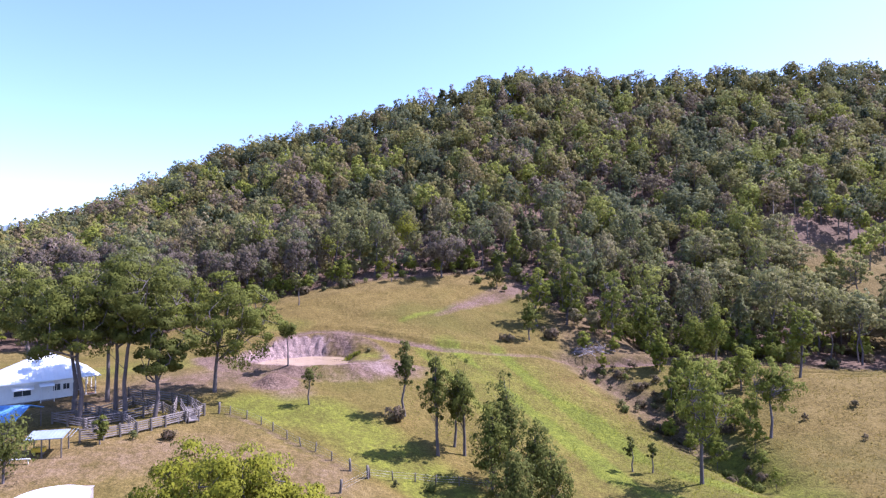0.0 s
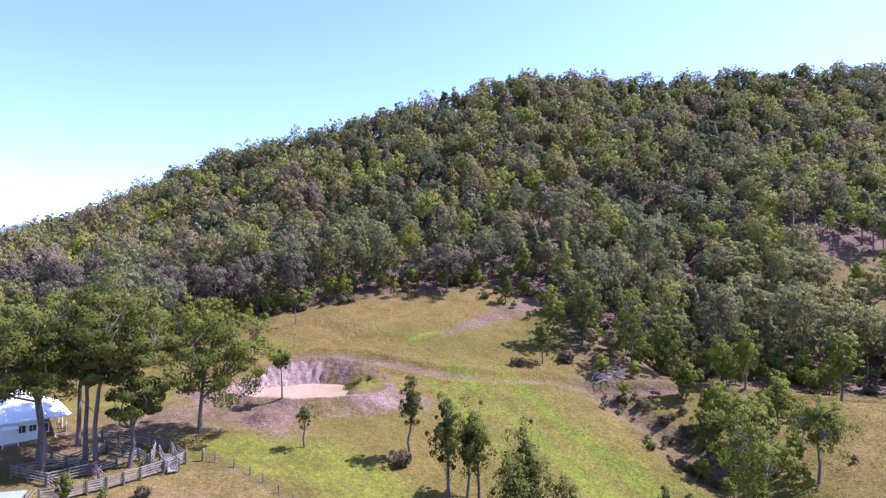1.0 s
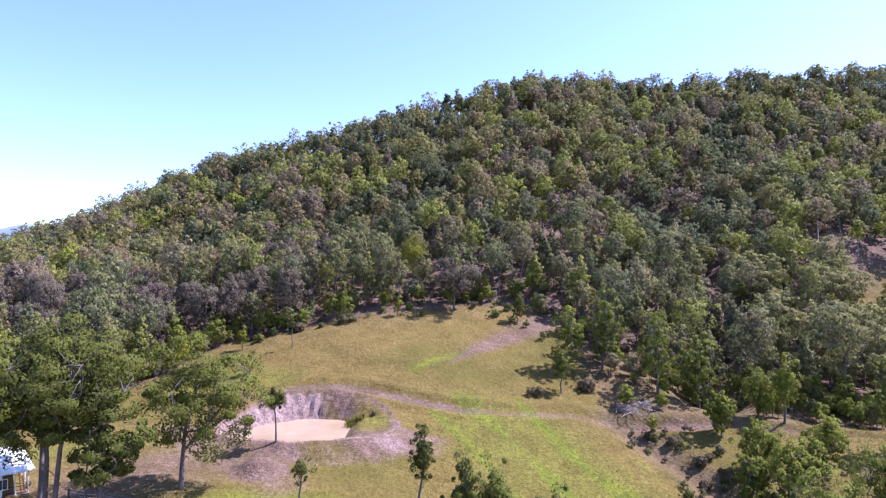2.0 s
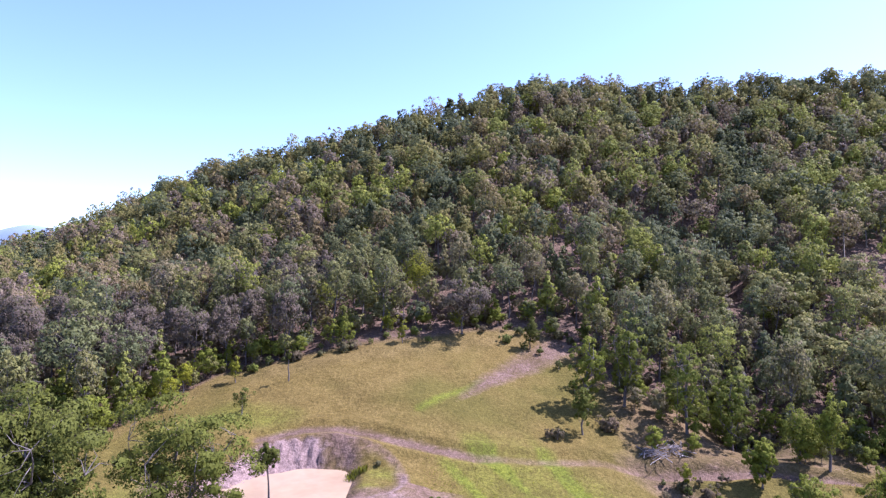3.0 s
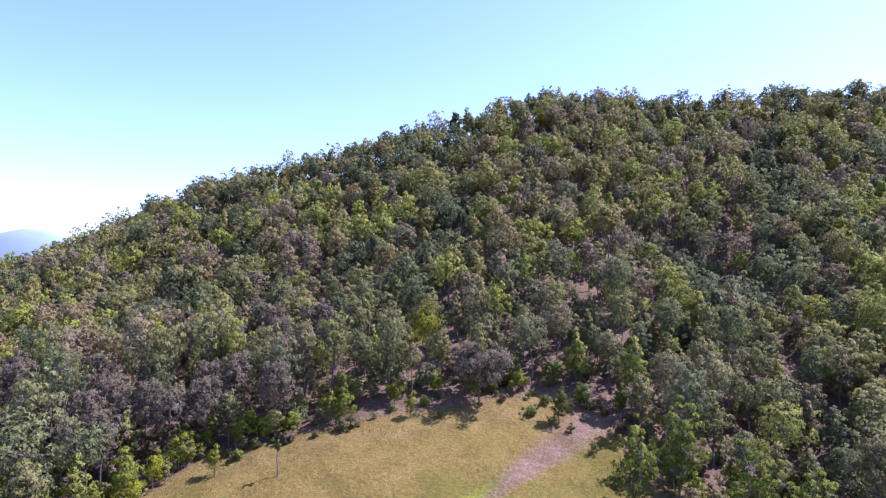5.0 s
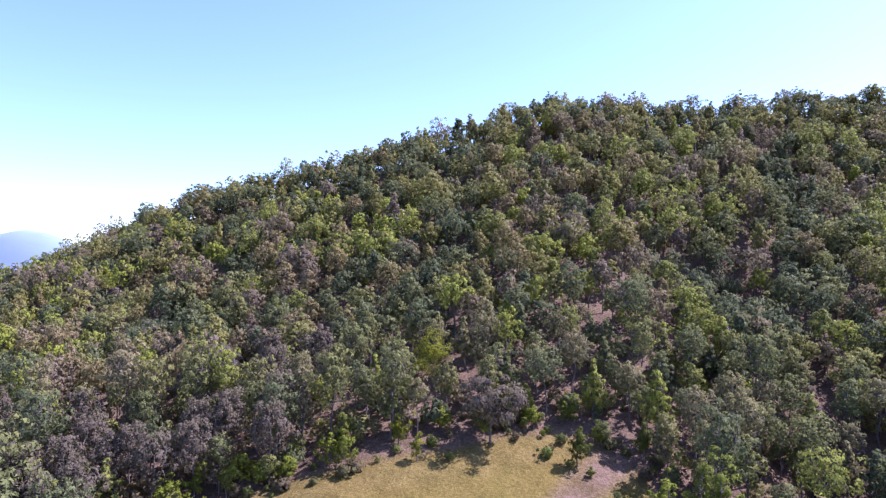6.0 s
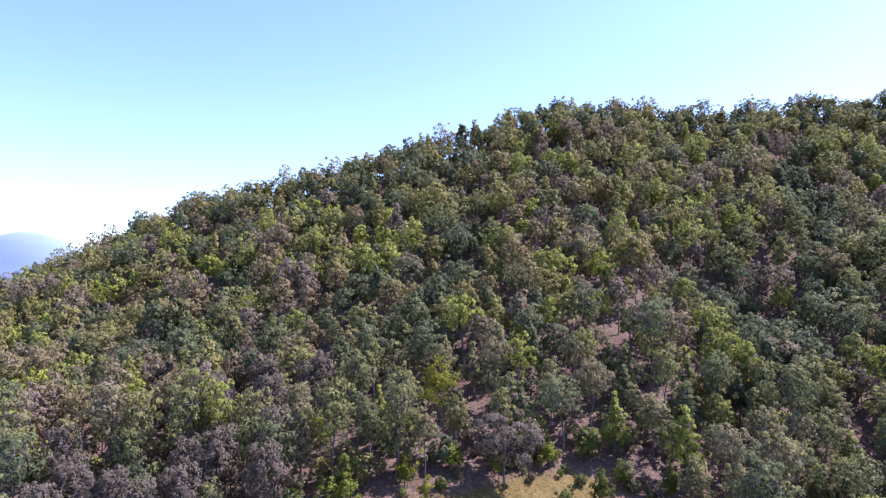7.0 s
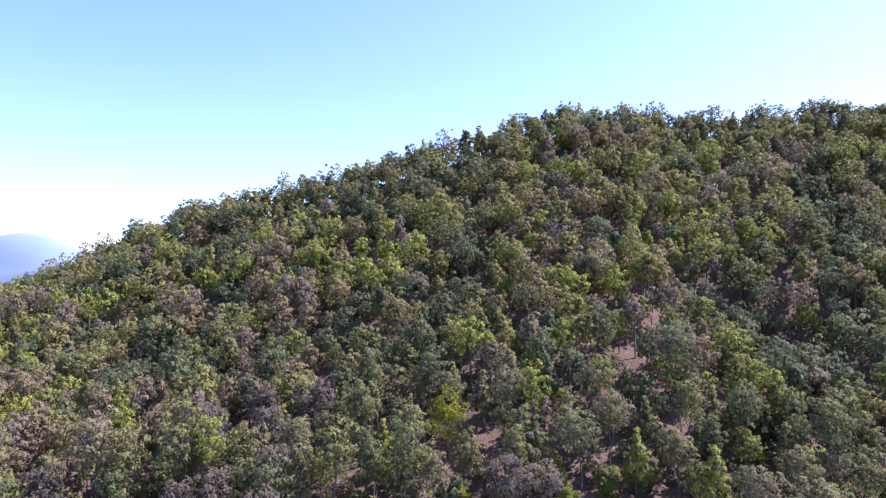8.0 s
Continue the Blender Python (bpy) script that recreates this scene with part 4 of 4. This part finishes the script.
def build_shelter():
    x, y = -44.3, 68.6
    z = ground_at(x, y)
    sh = thing("shelter", (x, y, z), 14, "small open shelter with a flat grey metal roof on posts", "shed")
    L, D, H = 3.8, 2.6, 1.9
    verts = [(-L / 2, -D / 2, H), (L / 2, -D / 2, H), (L / 2, D / 2, H + 0.3), (-L / 2, D / 2, H + 0.3)]
    verts += [(a, b, c + 0.09) for a, b, c in verts]
    roof = solid("roof", verts, [(3, 2, 1, 0), (4, 5, 6, 7), (0, 1, 5, 4), (1, 2, 6, 5), (2, 3, 7, 6), (3, 0, 4, 7)], M_ZINC, sh, "pale grey metal sheet roof")
    for i in range(12):
        xx = -L / 2 + 0.2 + i * 0.4
        v, q = tube([(xx, -D / 2, H + 0.1), (xx, D / 2, H + 0.4)], [0.025, 0.025], 4)
        part("roof_rib", quad_mesh("roof_rib", v, q, M_ZINC), roof)
    for px in (-L / 2 + 0.15, -0.2, L / 2 - 0.15):
        for py in (-D / 2 + 0.15, D / 2 - 0.15):
            box("post", (0.13, 0.13, H + 0.65), (px, py, -0.6), M_POST, sh)
    top = z
    drum = thing("feed_trough", (x - 0.9, y - 0.1, top), 14, "yellow trough under the small shelter", "trough")
    box("body", (1.3, 0.7, 0.5), (0, 0, 0.25), M_YELLOW, drum)
    for sx in (-0.5, 0.5):
        box("leg", (0.08, 0.5, 0.3), (sx, 0, 0), M_POST, drum)
    pipe = thing("white_rail", (-46.4, 65.6, ground_at(-46.4, 65.6)), 10, "low white pipe rail on bare ground", "rail")
    v, q = tube([(-2, 0, 0.55), (2, 0, 0.55)], [0.07, 0.07], 6)
    part("pipe", quad_mesh("pipe", v, q, M_TRIM, True), pipe)
    for sx in (-1.8, 0, 1.8):
        box("leg", (0.1, 0.1, 0.75), (sx, 0, -0.2), M_TRIM, pipe)


def build_tank():
    x, y, r = -35.5, 55.3, 3.15
    z = ground_at(x, y)
    h = 5.25 - z
    tank = thing("water_tank", (x, y, z), 0, "large round white water tank with a low conical lid", "water tank")
    n = 48
    a = np.arange(n) * 2 * math.pi / n
    rings = [(r, -0.4), (r, h * 0.33), (r + 0.03, h * 0.34), (r, h * 0.36), (r, h * 0.66), (r + 0.03, h * 0.67), (r, h * 0.69), (r, h)]
    verts = np.concatenate([np.column_stack([np.cos(a) * q, np.sin(a) * q, np.full(n, zz)]) for q, zz in rings])
    faces = np.array([(i * n + k, i * n + (k + 1) % n, (i + 1) * n + (k + 1) % n, (i + 1) * n + k) for i in range(len(rings) - 1) for k in range(n)])
    part("wall", quad_mesh("wall", verts, faces, M_TANK, True), tank)
    rings = [(r + 0.08, h - 0.1), (r + 0.1, h + 0.02), (r + 0.04, h + 0.06), (r * 0.5, h + 0.28), (0.05, h + 0.45)]
    verts = np.concatenate([np.column_stack([np.cos(a) * q, np.sin(a) * q, np.full(n, zz)]) for q, zz in rings])
    faces = np.array([(i * n + k, i * n + (k + 1) % n, (i + 1) * n + (k + 1) % n, (i + 1) * n + k) for i in range(len(rings) - 1) for k in range(n)])
    lid = part("lid", quad_mesh("lid", verts, faces, M_TANK, False), tank, "bright white conical lid")
    box("hatch", (0.7, 0.7, 0.12), (1.2, 0.8, h + 0.28), M_TANK, lid)
    bx = thing("pump_box", (-35.4, 59.4, ground_at(-35.4, 59.4)), 5, "grey concrete box behind the white tank", "pump housing")
    box("body", (2.4, 1.2, 2.0), (0, 0, -0.6), M_CONCRETE, bx)
    box("cover", (2.55, 1.35, 0.1), (0, 0, 1.4), M_CONCRETE, bx)


build_carport()
build_shelter()
build_tank()


# ---- timber stock yards ----
fence_rng = np.random.default_rng(21)


def rail_fence(points, label, rails=4, height=1.3, every=2.4):
    (ax, ay) = points[0]
    fence = thing("stock_fence", (ax, ay, ground_at(ax, ay)), 0, label, "fence", "stock yard fences")
    base = Vector((ax, ay, ground_at(ax, ay)))
    for (x0, y0), (x1, y1) in zip(points, points[1:]):
        ln = math.hypot(x1 - x0, y1 - y0)
        n = max(1, round(ln / every))
        ang = math.degrees(math.atan2(y1 - y0, x1 - x0))
        places = [Vector((x0 + (x1 - x0) * i / n, y0 + (y1 - y0) * i / n, 0)) for i in range(n + 1)]
        for p in places:
            p.z = ground_at(p.x, p.y)
        for p in places[:-1] if (x1, y1) != points[-1] else places:
            box("post", (0.2, 0.2, height + 0.55 + fence_rng.uniform(-0.05, 0.15)), p - base - Vector((0, 0, 0.4)), M_POST, fence, turn=(fence_rng.normal() * 1.5, fence_rng.normal() * 1.5, ang))
        for p, q in zip(places, places[1:]):
            d = q - p
            slope = math.degrees(math.atan2(d.z, math.hypot(d.x, d.y)))
            for r in range(rails):
                z = 0.3 + r * (height - 0.35) / (rails - 1) + fence_rng.normal() * 0.02
                side = Vector((-d.y, d.x, 0)).normalized() * -0.13
                box("rail", (d.length + 0.1, 0.06, 0.14), (p + q) / 2 - base + side + Vector((0, 0, z)), M_RAIL, fence, bevel=0.015, turn=(fence_rng.normal() * 1.2, -slope + fence_rng.normal() * 0.5, ang))
    return fence


YARD = "weathered grey timber post and rail stock fence"
rail_fence([(-32.8, 84.1), (-35.9, 79.2), (-38.1, 76.2), (-40.6, 73.2), (-42.6, 71.8)], YARD, 5, 1.4)
rail_fence([(-32.8, 84.1), (-36.5, 87.5), (-41.5, 89.0), (-46.0, 89.5)], YARD)
rail_fence([(-35.0, 81.0), (-38.5, 84.2), (-43.5, 86.0)], YARD)
rail_fence([(-38.1, 76.2), (-41.5, 79.2), (-45.5, 81.0), (-50.5, 83.5)], YARD)
rail_fence([(-40.6, 73.2), (-44.5, 75.8), (-49.5, 77.5)], YARD)
rail_fence([(-38.5, 84.2), (-41.5, 79.2), (-44.5, 75.8)], YARD)
rail_fence([(-43.5, 86.0), (-45.5, 81.0), (-49.5, 77.5)], YARD)
rail_fence([(-36.4, 82.3), (-37.6, 86.2)], "short timber stock race beside the yards", 4, 1.6, 1.6)


def loading_ramp():
    x, y = -34.6, 83.4
    ramp_ob = thing("loading_ramp", (x, y, ground_at(x, y)), 128, "pale timber cattle loading ramp in the stock yards", "ramp")
    verts = [(-2.2, -0.6, 0.0), (1.6, -0.6, 1.05), (1.6, 0.6, 1.05), (-2.2, 0.6, 0.0)]
    verts += [(a, b, c - 0.12) for a, b, c in verts]
    solid("deck", verts, [(0, 1, 2, 3), (7, 6, 5, 4), (0, 4, 5, 1), (1, 5, 6, 2), (2, 6, 7, 3), (3, 7, 4, 0)], M_RAIL, ramp_ob)
    for s in (-0.66, 0.66):
        for px, pz in ((-2.1, 0.0), (-0.3, 0.5), (1.5, 1.0)):
            box("post", (0.14, 0.14, pz + 1.6), (px, s, -0.3), M_POST, ramp_ob)
        for h in (0.35, 0.75, 1.15):
            box("rail", (3.9, 0.05, 0.16), (-0.3, s * 1.12, 0.5 + h), M_RAIL, ramp_ob, turn=(0, -15.4, 0))


loading_ramp()


# ---- wire fence across the paddock ----
def wire_fence(points, label, extra=()):
    ax, ay = points[0]
    base = Vector((ax, ay, ground_at(ax, ay)))
    fence = thing("wire_fence", base, 0, label, "fence", "wire fences")
    tops = []
    for i, (x, y) in enumerate(points):
        big = i in extra
        z = ground_at(x, y)
        h = (1.5 if big else 1.15) + fence_rng.uniform(-0.06, 0.1)
        tilt = (fence_rng.normal() * 4, fence_rng.normal() * 4)
        r = 0.16 if big else 0.085
        v, q = tube([(0, 0, -0.4), (0.01, 0, h * 0.5), (0, 0.01, h), (0, 0.01, h + 0.02)], [r, r * 0.95, r * 0.9, 0.02], 7)
        post = part("post", quad_mesh("post", v, q, M_POST, True), fence, "thick strainer post" if big else "")
        post.matrix_local = pose(x - base.x, y - base.y, z - base.z, *tilt, 0)
        tops.append(Vector((x, y, z)) - base)
    for h in (0.35, 0.65, 0.98):
        v, q = tube([tuple(p + Vector((0.1, 0, h))) for p in tops], [0.012] * len(tops), 3)
        part("wire", quad_mesh("wire", v, q, M_WIRE), fence, "thin steel wire")
    return fence


wire_fence([(-31.2, 85.2), (-29.6, 85.0), (-27.0, 84.2), (-24.7, 83.2), (-22.8, 82.0), (-20.5, 80.5), (-18.4, 79.2), (-16.3, 78.2), (-13.9, 76.5), (-11.3, 74.7), (-9.0, 73.4), (-11.6, 69.2)], "wire paddock fence on dark weathered posts", (0, 9, 10, 11))
wire_fence([(-8.8, 73.7), (-6.1, 74.2), (-3.4, 74.8), (-0.9, 74.9), (2.0, 75.2), (5.5, 75.6)], "wire paddock fence on dark weathered posts", ())


# ---- dam water ----
def build_pond():
    m, t, p = material("muddy_water")
    big, fine = noise_fac(t, 0.25, 3.0), noise_fac(t, 3.0, 3.0)
    t.links.new(ramp(t, big, [(0.3, (0.31, 0.215, 0.14)), (0.7, (0.39, 0.28, 0.185))]), p.inputs["Base Color"])
    p.inputs["Roughness"].default_value = 0.12
    bump(t, p, fine, 0.15, 0.03)
    n = 96
    a = np.arange(n) * 2 * math.pi / n
    r = 1.0 + 0.05 * np.sin(a * 5) + 0.03 * np.sin(a * 11 + 1)
    rings = [np.column_stack([POND[0] + np.cos(a) * r * 12.5 * s, POND[1] + np.sin(a) * r * np.where(np.sin(a) > 0, 8.5, 6.8) * s, np.full(n, WATER_Z)]) for s in (1.0, 0.7, 0.4, 0.001)]
    faces = np.array([(i * n + k, i * n + (k + 1) % n, (i + 1) * n + (k + 1) % n, (i + 1) * n + k) for i in range(3) for k in range(n)])
    return tagged(new("dam_water", quad_mesh("dam_water", np.concatenate(rings), faces, m, True)), "still muddy tan water in a small farm dam", "water", kind="structure")


build_pond()


# ---- tufts ----
def tufts(name, label, category, places, sizes, blades, mat, lean=0.5, wide=0.16, seed=3):
    """Clumps of upright blades."""
    rng = np.random.default_rng(seed)
    n = len(places) * blades
    base = np.repeat(np.column_stack([places, ground_z(places[:, 0], places[:, 1])]), blades, 0)
    h = np.repeat(sizes, blades) * rng.uniform(0.6, 1.2, n)
    a = rng.uniform(0, 6.28, n)
    out = np.column_stack([np.cos(a), np.sin(a), np.zeros(n)])
    side = np.column_stack([-np.sin(a), np.cos(a), np.zeros(n)])
    root = base + out * (h * 0.22)[:, None] - np.array((0, 0, 0.04))
    w = (h * wide)[:, None]
    tip = root + out * (h * lean * rng.uniform(0.3, 1.0, n))[:, None] + np.column_stack([np.zeros(n), np.zeros(n), h])
    mid = root * 0.45 + tip * 0.55 + np.column_stack([np.zeros(n), np.zeros(n), h * 0.12])
    q = np.stack([root, mid - side * w, tip, mid + side * w], 1)
    me = quad_mesh(name, q.reshape(-1, 3), np.arange(n * 4).reshape(-1, 4), mat, True, np.repeat(out * 0.35 + np.array((0, 0, 0.94)), 4, 0))
    return tagged(new(name, me), label, category, kind="stuff")


def scatter(n, x0, x1, y0, y1, seed):
    rng = np.random.default_rng(seed)
    return np.column_stack([rng.uniform(x0, x1, n), rng.uniform(y0, y1, n)]), rng


M_DRYGRASS = foliage("dry_grass_blades", False, [(0.0, (0.18, 0.135, 0.042)), (1.0, (0.25, 0.19, 0.065))], 0.3)
M_LUSHGRASS = foliage("green_grass_blades", False, [(0.0, (0.165, 0.172, 0.02)), (1.0, (0.21, 0.216, 0.028))], 0.4)


def bare(p):
    dx, dy = p[:, 0] - POND[0], p[:, 1] - POND[1]
    rho = np.hypot(dx / 13.5, dy / np.where(dy > 0, 13.0, 7.5))
    return (rho < np.where(dy > 0, 1.1, 1.7)) | (along(p[:, 0], p[:, 1], TRACK) < 2.0)


def grassland():
    p, rng = scatter(26000, -60, 30, 118, 172, 31)
    keep = ~bare(p) & (p[:, 1] < forest_edge(p[:, 0]) + 8) & (rng.uniform(size=len(p)) < 0.55 + 0.45 * waves(p[:, 0], p[:, 1], 5.0))
    p = p[keep]
    tufts("dry_grass", "knee-high golden dry grass on the upper paddock", "grass", p, rng.uniform(0.08, 0.2, len(p)), 4, M_DRYGRASS, seed=32)
    p, rng = scatter(18000, 46, 100, 62, 128, 33)
    keep = ~bare(p) & (along(p[:, 0], p[:, 1], GULLY) > 5) & (rng.uniform(size=len(p)) < 0.5 + 0.5 * waves(p[:, 0], p[:, 1], 2.5))
    p = p[keep]
    tufts("tussock_grass", "tan tussock grass on the far bank of the gully", "grass", p, rng.uniform(0.12, 0.3, len(p)), 6, M_DRYGRASS, 0.8, 0.12, seed=34)
    p, rng = scatter(22000, -34, 42, 66, 124, 35)
    d = np.minimum(along(p[:, 0], p[:, 1], [(14, 113), (22, 106), (30, 98), (33, 91), (35, 82), (37, 70)]), along(p[:, 0], p[:, 1], [(-2, 112), (3, 100), (12, 90)]) * 0.8)
    keep = ~bare(p) & (rng.uniform(size=len(p)) < np.exp(-(d / 7) ** 2)) & (p[:, 0] > -8)
    p = p[keep]
    tufts("green_grass", "lush green grass in the damp hollow", "grass", p, rng.uniform(0.1, 0.24, len(p)), 4, M_LUSHGRASS, 0.7, seed=36)
    # reeds in the dam
    p, rng = scatter(420, -24, -15, 116, 120.5, 37)
    keep = np.hypot((p[:, 0] + 19.6) / 3.6, (p[:, 1] - 118.2) / 1.4) < 1
    p = p[keep]
    tufts("reeds", "green and rusty reeds growing in the dam shallows", "reeds", p, rng.uniform(0.5, 0.9, len(p)), 6, M_LUSHGRASS, 0.35, 0.09, seed=38)


grassland()


# ---- shrubs ----
shrub_rng = np.random.default_rng(41)
SHRUB = "low scrubby bush of the gully and paddock margin"
shrub_kinds = [make_tree("shrub", SHRUB, "bush", M_DEAD, M_SHRUB, seed=800 + i, height=h, spread=s, crown_from=0.05, lobes=16, count=28, leaf=0.34, stem=0.05, lobe=0.4, flat=0.9, egg=0.1, low=0.7, ragged=0.6, sides=4) for i, (h, s) in enumerate([(1.6, 2.2), (2.2, 2.0), (1.2, 2.4), (2.6, 2.6)])]
spots = [(14.2, 131.4, 1.0), (12.5, 131.0, 0.7), (-7.0, 90.9, 1.4), (41.5, 84.0, 0.7), (43.2, 86.5, 0.8), (40.4, 87.2, 0.6), (42.3, 82.2, 0.6), (43.8, 84.2, 0.7), (39.9, 84.6, 0.5), (44.0, 89.0, 0.7), (56.5, 95.5, 0.7), (60.0, 87.0, 0.5), (66.0, 98.0, 0.6), (-37.6, 74.3, 0.6), (-33.9, 75.6, 0.6), (-14.6, 119.5, 0.35),
         (13.5, 166.0, 1.0), (16.5, 164.0, 1.1), (19.5, 158.0, 1.0), (9.5, 168.5, 0.9), (21.0, 150.0, 1.2), (24.0, 136.0, 1.2), (-57.5, 88.5, 0.5), (-55.6, 90.6, 0.6), (-60.2, 86.6, 0.5), (-53.0, 93.2, 0.4), (-5.6, 72.8, 0.5), (-1.5, 73.2, 0.5)]
for i in range(60):
    s = shrub_rng.uniform(0, 1) ** 1.6 * 0.85
    k = min(int(s * 4), 3)
    (ax, ay), (bx, by) = GULLY[k], GULLY[k + 1]
    f = s * 4 - k
    spots.append((ax + (bx - ax) * f + shrub_rng.normal() * 4.0 + 2.5, ay + (by - ay) * f + shrub_rng.normal() * 3, shrub_rng.uniform(0.35, 0.85)))
for i in range(90):
    x = shrub_rng.uniform(-66, 70)
    y = float(forest_edge(x)) + shrub_rng.normal() * 4.0 + 2
    spots.append((x, y, shrub_rng.uniform(0.5, 1.1)))
for i in range(70):
    x = shrub_rng.uniform(24, 72)
    spots.append((x, float(forest_edge(x)) + shrub_rng.uniform(-1, 14), shrub_rng.uniform(0.6, 1.3)))
for i in range(40):
    spots.append((shrub_rng.uniform(70, 125), shrub_rng.uniform(128, 165), shrub_rng.uniform(0.6, 1.3)))
spots = [q for q in spots if float(along(np.array(q[0]), np.array(q[1]), TRACK)) > 2.6]
for i, (x, y, s) in enumerate(spots):
    m = planted(x, y, s, shrub_rng.uniform(0, 360))
    if i < 4:
        shrub_kinds[i].matrix_world = m
        tagged(shrub_kinds[i], group="scrubby bushes")
    else:
        copy_thing(shrub_kinds[int(shrub_rng.integers(4))], m)


# ---- heap of dead branches by the track ----
def branch_heap(x, y, n, size, seed):
    rng = np.random.default_rng(seed)
    heap = thing("branch_heap", (x, y, ground_at(x, y)), 0, "heap of grey dead branches beside the dirt track", "branch heap")
    for i in range(n):
        c = rng.normal(size=2) * size * 0.35
        z = max(0.1, 0.9 - 0.35 * np.hypot(*c) + rng.uniform(-0.3, 0.5))
        a, tilt, ln = rng.uniform(0, 6.28), rng.normal() * 0.35, rng.uniform(1.2, 3.2)
        d = np.array([math.cos(a), math.sin(a), tilt]) * ln / 2
        mid = np.array([c[0], c[1], z])
        v, q = tube([mid - d, mid + rng.normal(size=3) * 0.1, mid + d], [0.07, 0.05, 0.02], 4)
        part("branch", quad_mesh("branch", v, q, M_DEAD, True), heap)


branch_heap(29.5, 129.6, 60, 3.2, 51)
branch_heap(33.5, 130.6, 40, 2.6, 52)


# ---- far country ----
def far_hill(name, label, x0, x1, y, depth, top, peaks, mat):
    """A long distant hill with a rounded skyline: peaks as x, height, width."""
    xs = np.linspace(x0, x1, 80)
    rows = np.linspace(-1, 1, 9)
    hx, hr = np.meshgrid(xs, rows)
    line = np.zeros_like(hx)
    for px, ph, pw in peaks:
        line = np.maximum(line, ph * np.exp(-((hx - px) / pw) ** 2))
    line = line + 0.02 * top * (np.sin(hx / 47) + np.sin(hx / 23 + 1))
    hz = line * (1 - hr ** 2) - 3
    idx = np.arange(hx.size).reshape(hx.shape)
    quads = np.stack([idx[:-1, :-1], idx[:-1, 1:], idx[1:, 1:], idx[1:, :-1]], -1).reshape(-1, 4)
    me = quad_mesh(name, np.stack([hx, y + hr * depth, hz], -1).reshape(-1, 3), quads, mat, True)
    return tagged(new(name, me), label, "hill", kind="structure")


# distance haze is put into the base colour, with a faint added glow
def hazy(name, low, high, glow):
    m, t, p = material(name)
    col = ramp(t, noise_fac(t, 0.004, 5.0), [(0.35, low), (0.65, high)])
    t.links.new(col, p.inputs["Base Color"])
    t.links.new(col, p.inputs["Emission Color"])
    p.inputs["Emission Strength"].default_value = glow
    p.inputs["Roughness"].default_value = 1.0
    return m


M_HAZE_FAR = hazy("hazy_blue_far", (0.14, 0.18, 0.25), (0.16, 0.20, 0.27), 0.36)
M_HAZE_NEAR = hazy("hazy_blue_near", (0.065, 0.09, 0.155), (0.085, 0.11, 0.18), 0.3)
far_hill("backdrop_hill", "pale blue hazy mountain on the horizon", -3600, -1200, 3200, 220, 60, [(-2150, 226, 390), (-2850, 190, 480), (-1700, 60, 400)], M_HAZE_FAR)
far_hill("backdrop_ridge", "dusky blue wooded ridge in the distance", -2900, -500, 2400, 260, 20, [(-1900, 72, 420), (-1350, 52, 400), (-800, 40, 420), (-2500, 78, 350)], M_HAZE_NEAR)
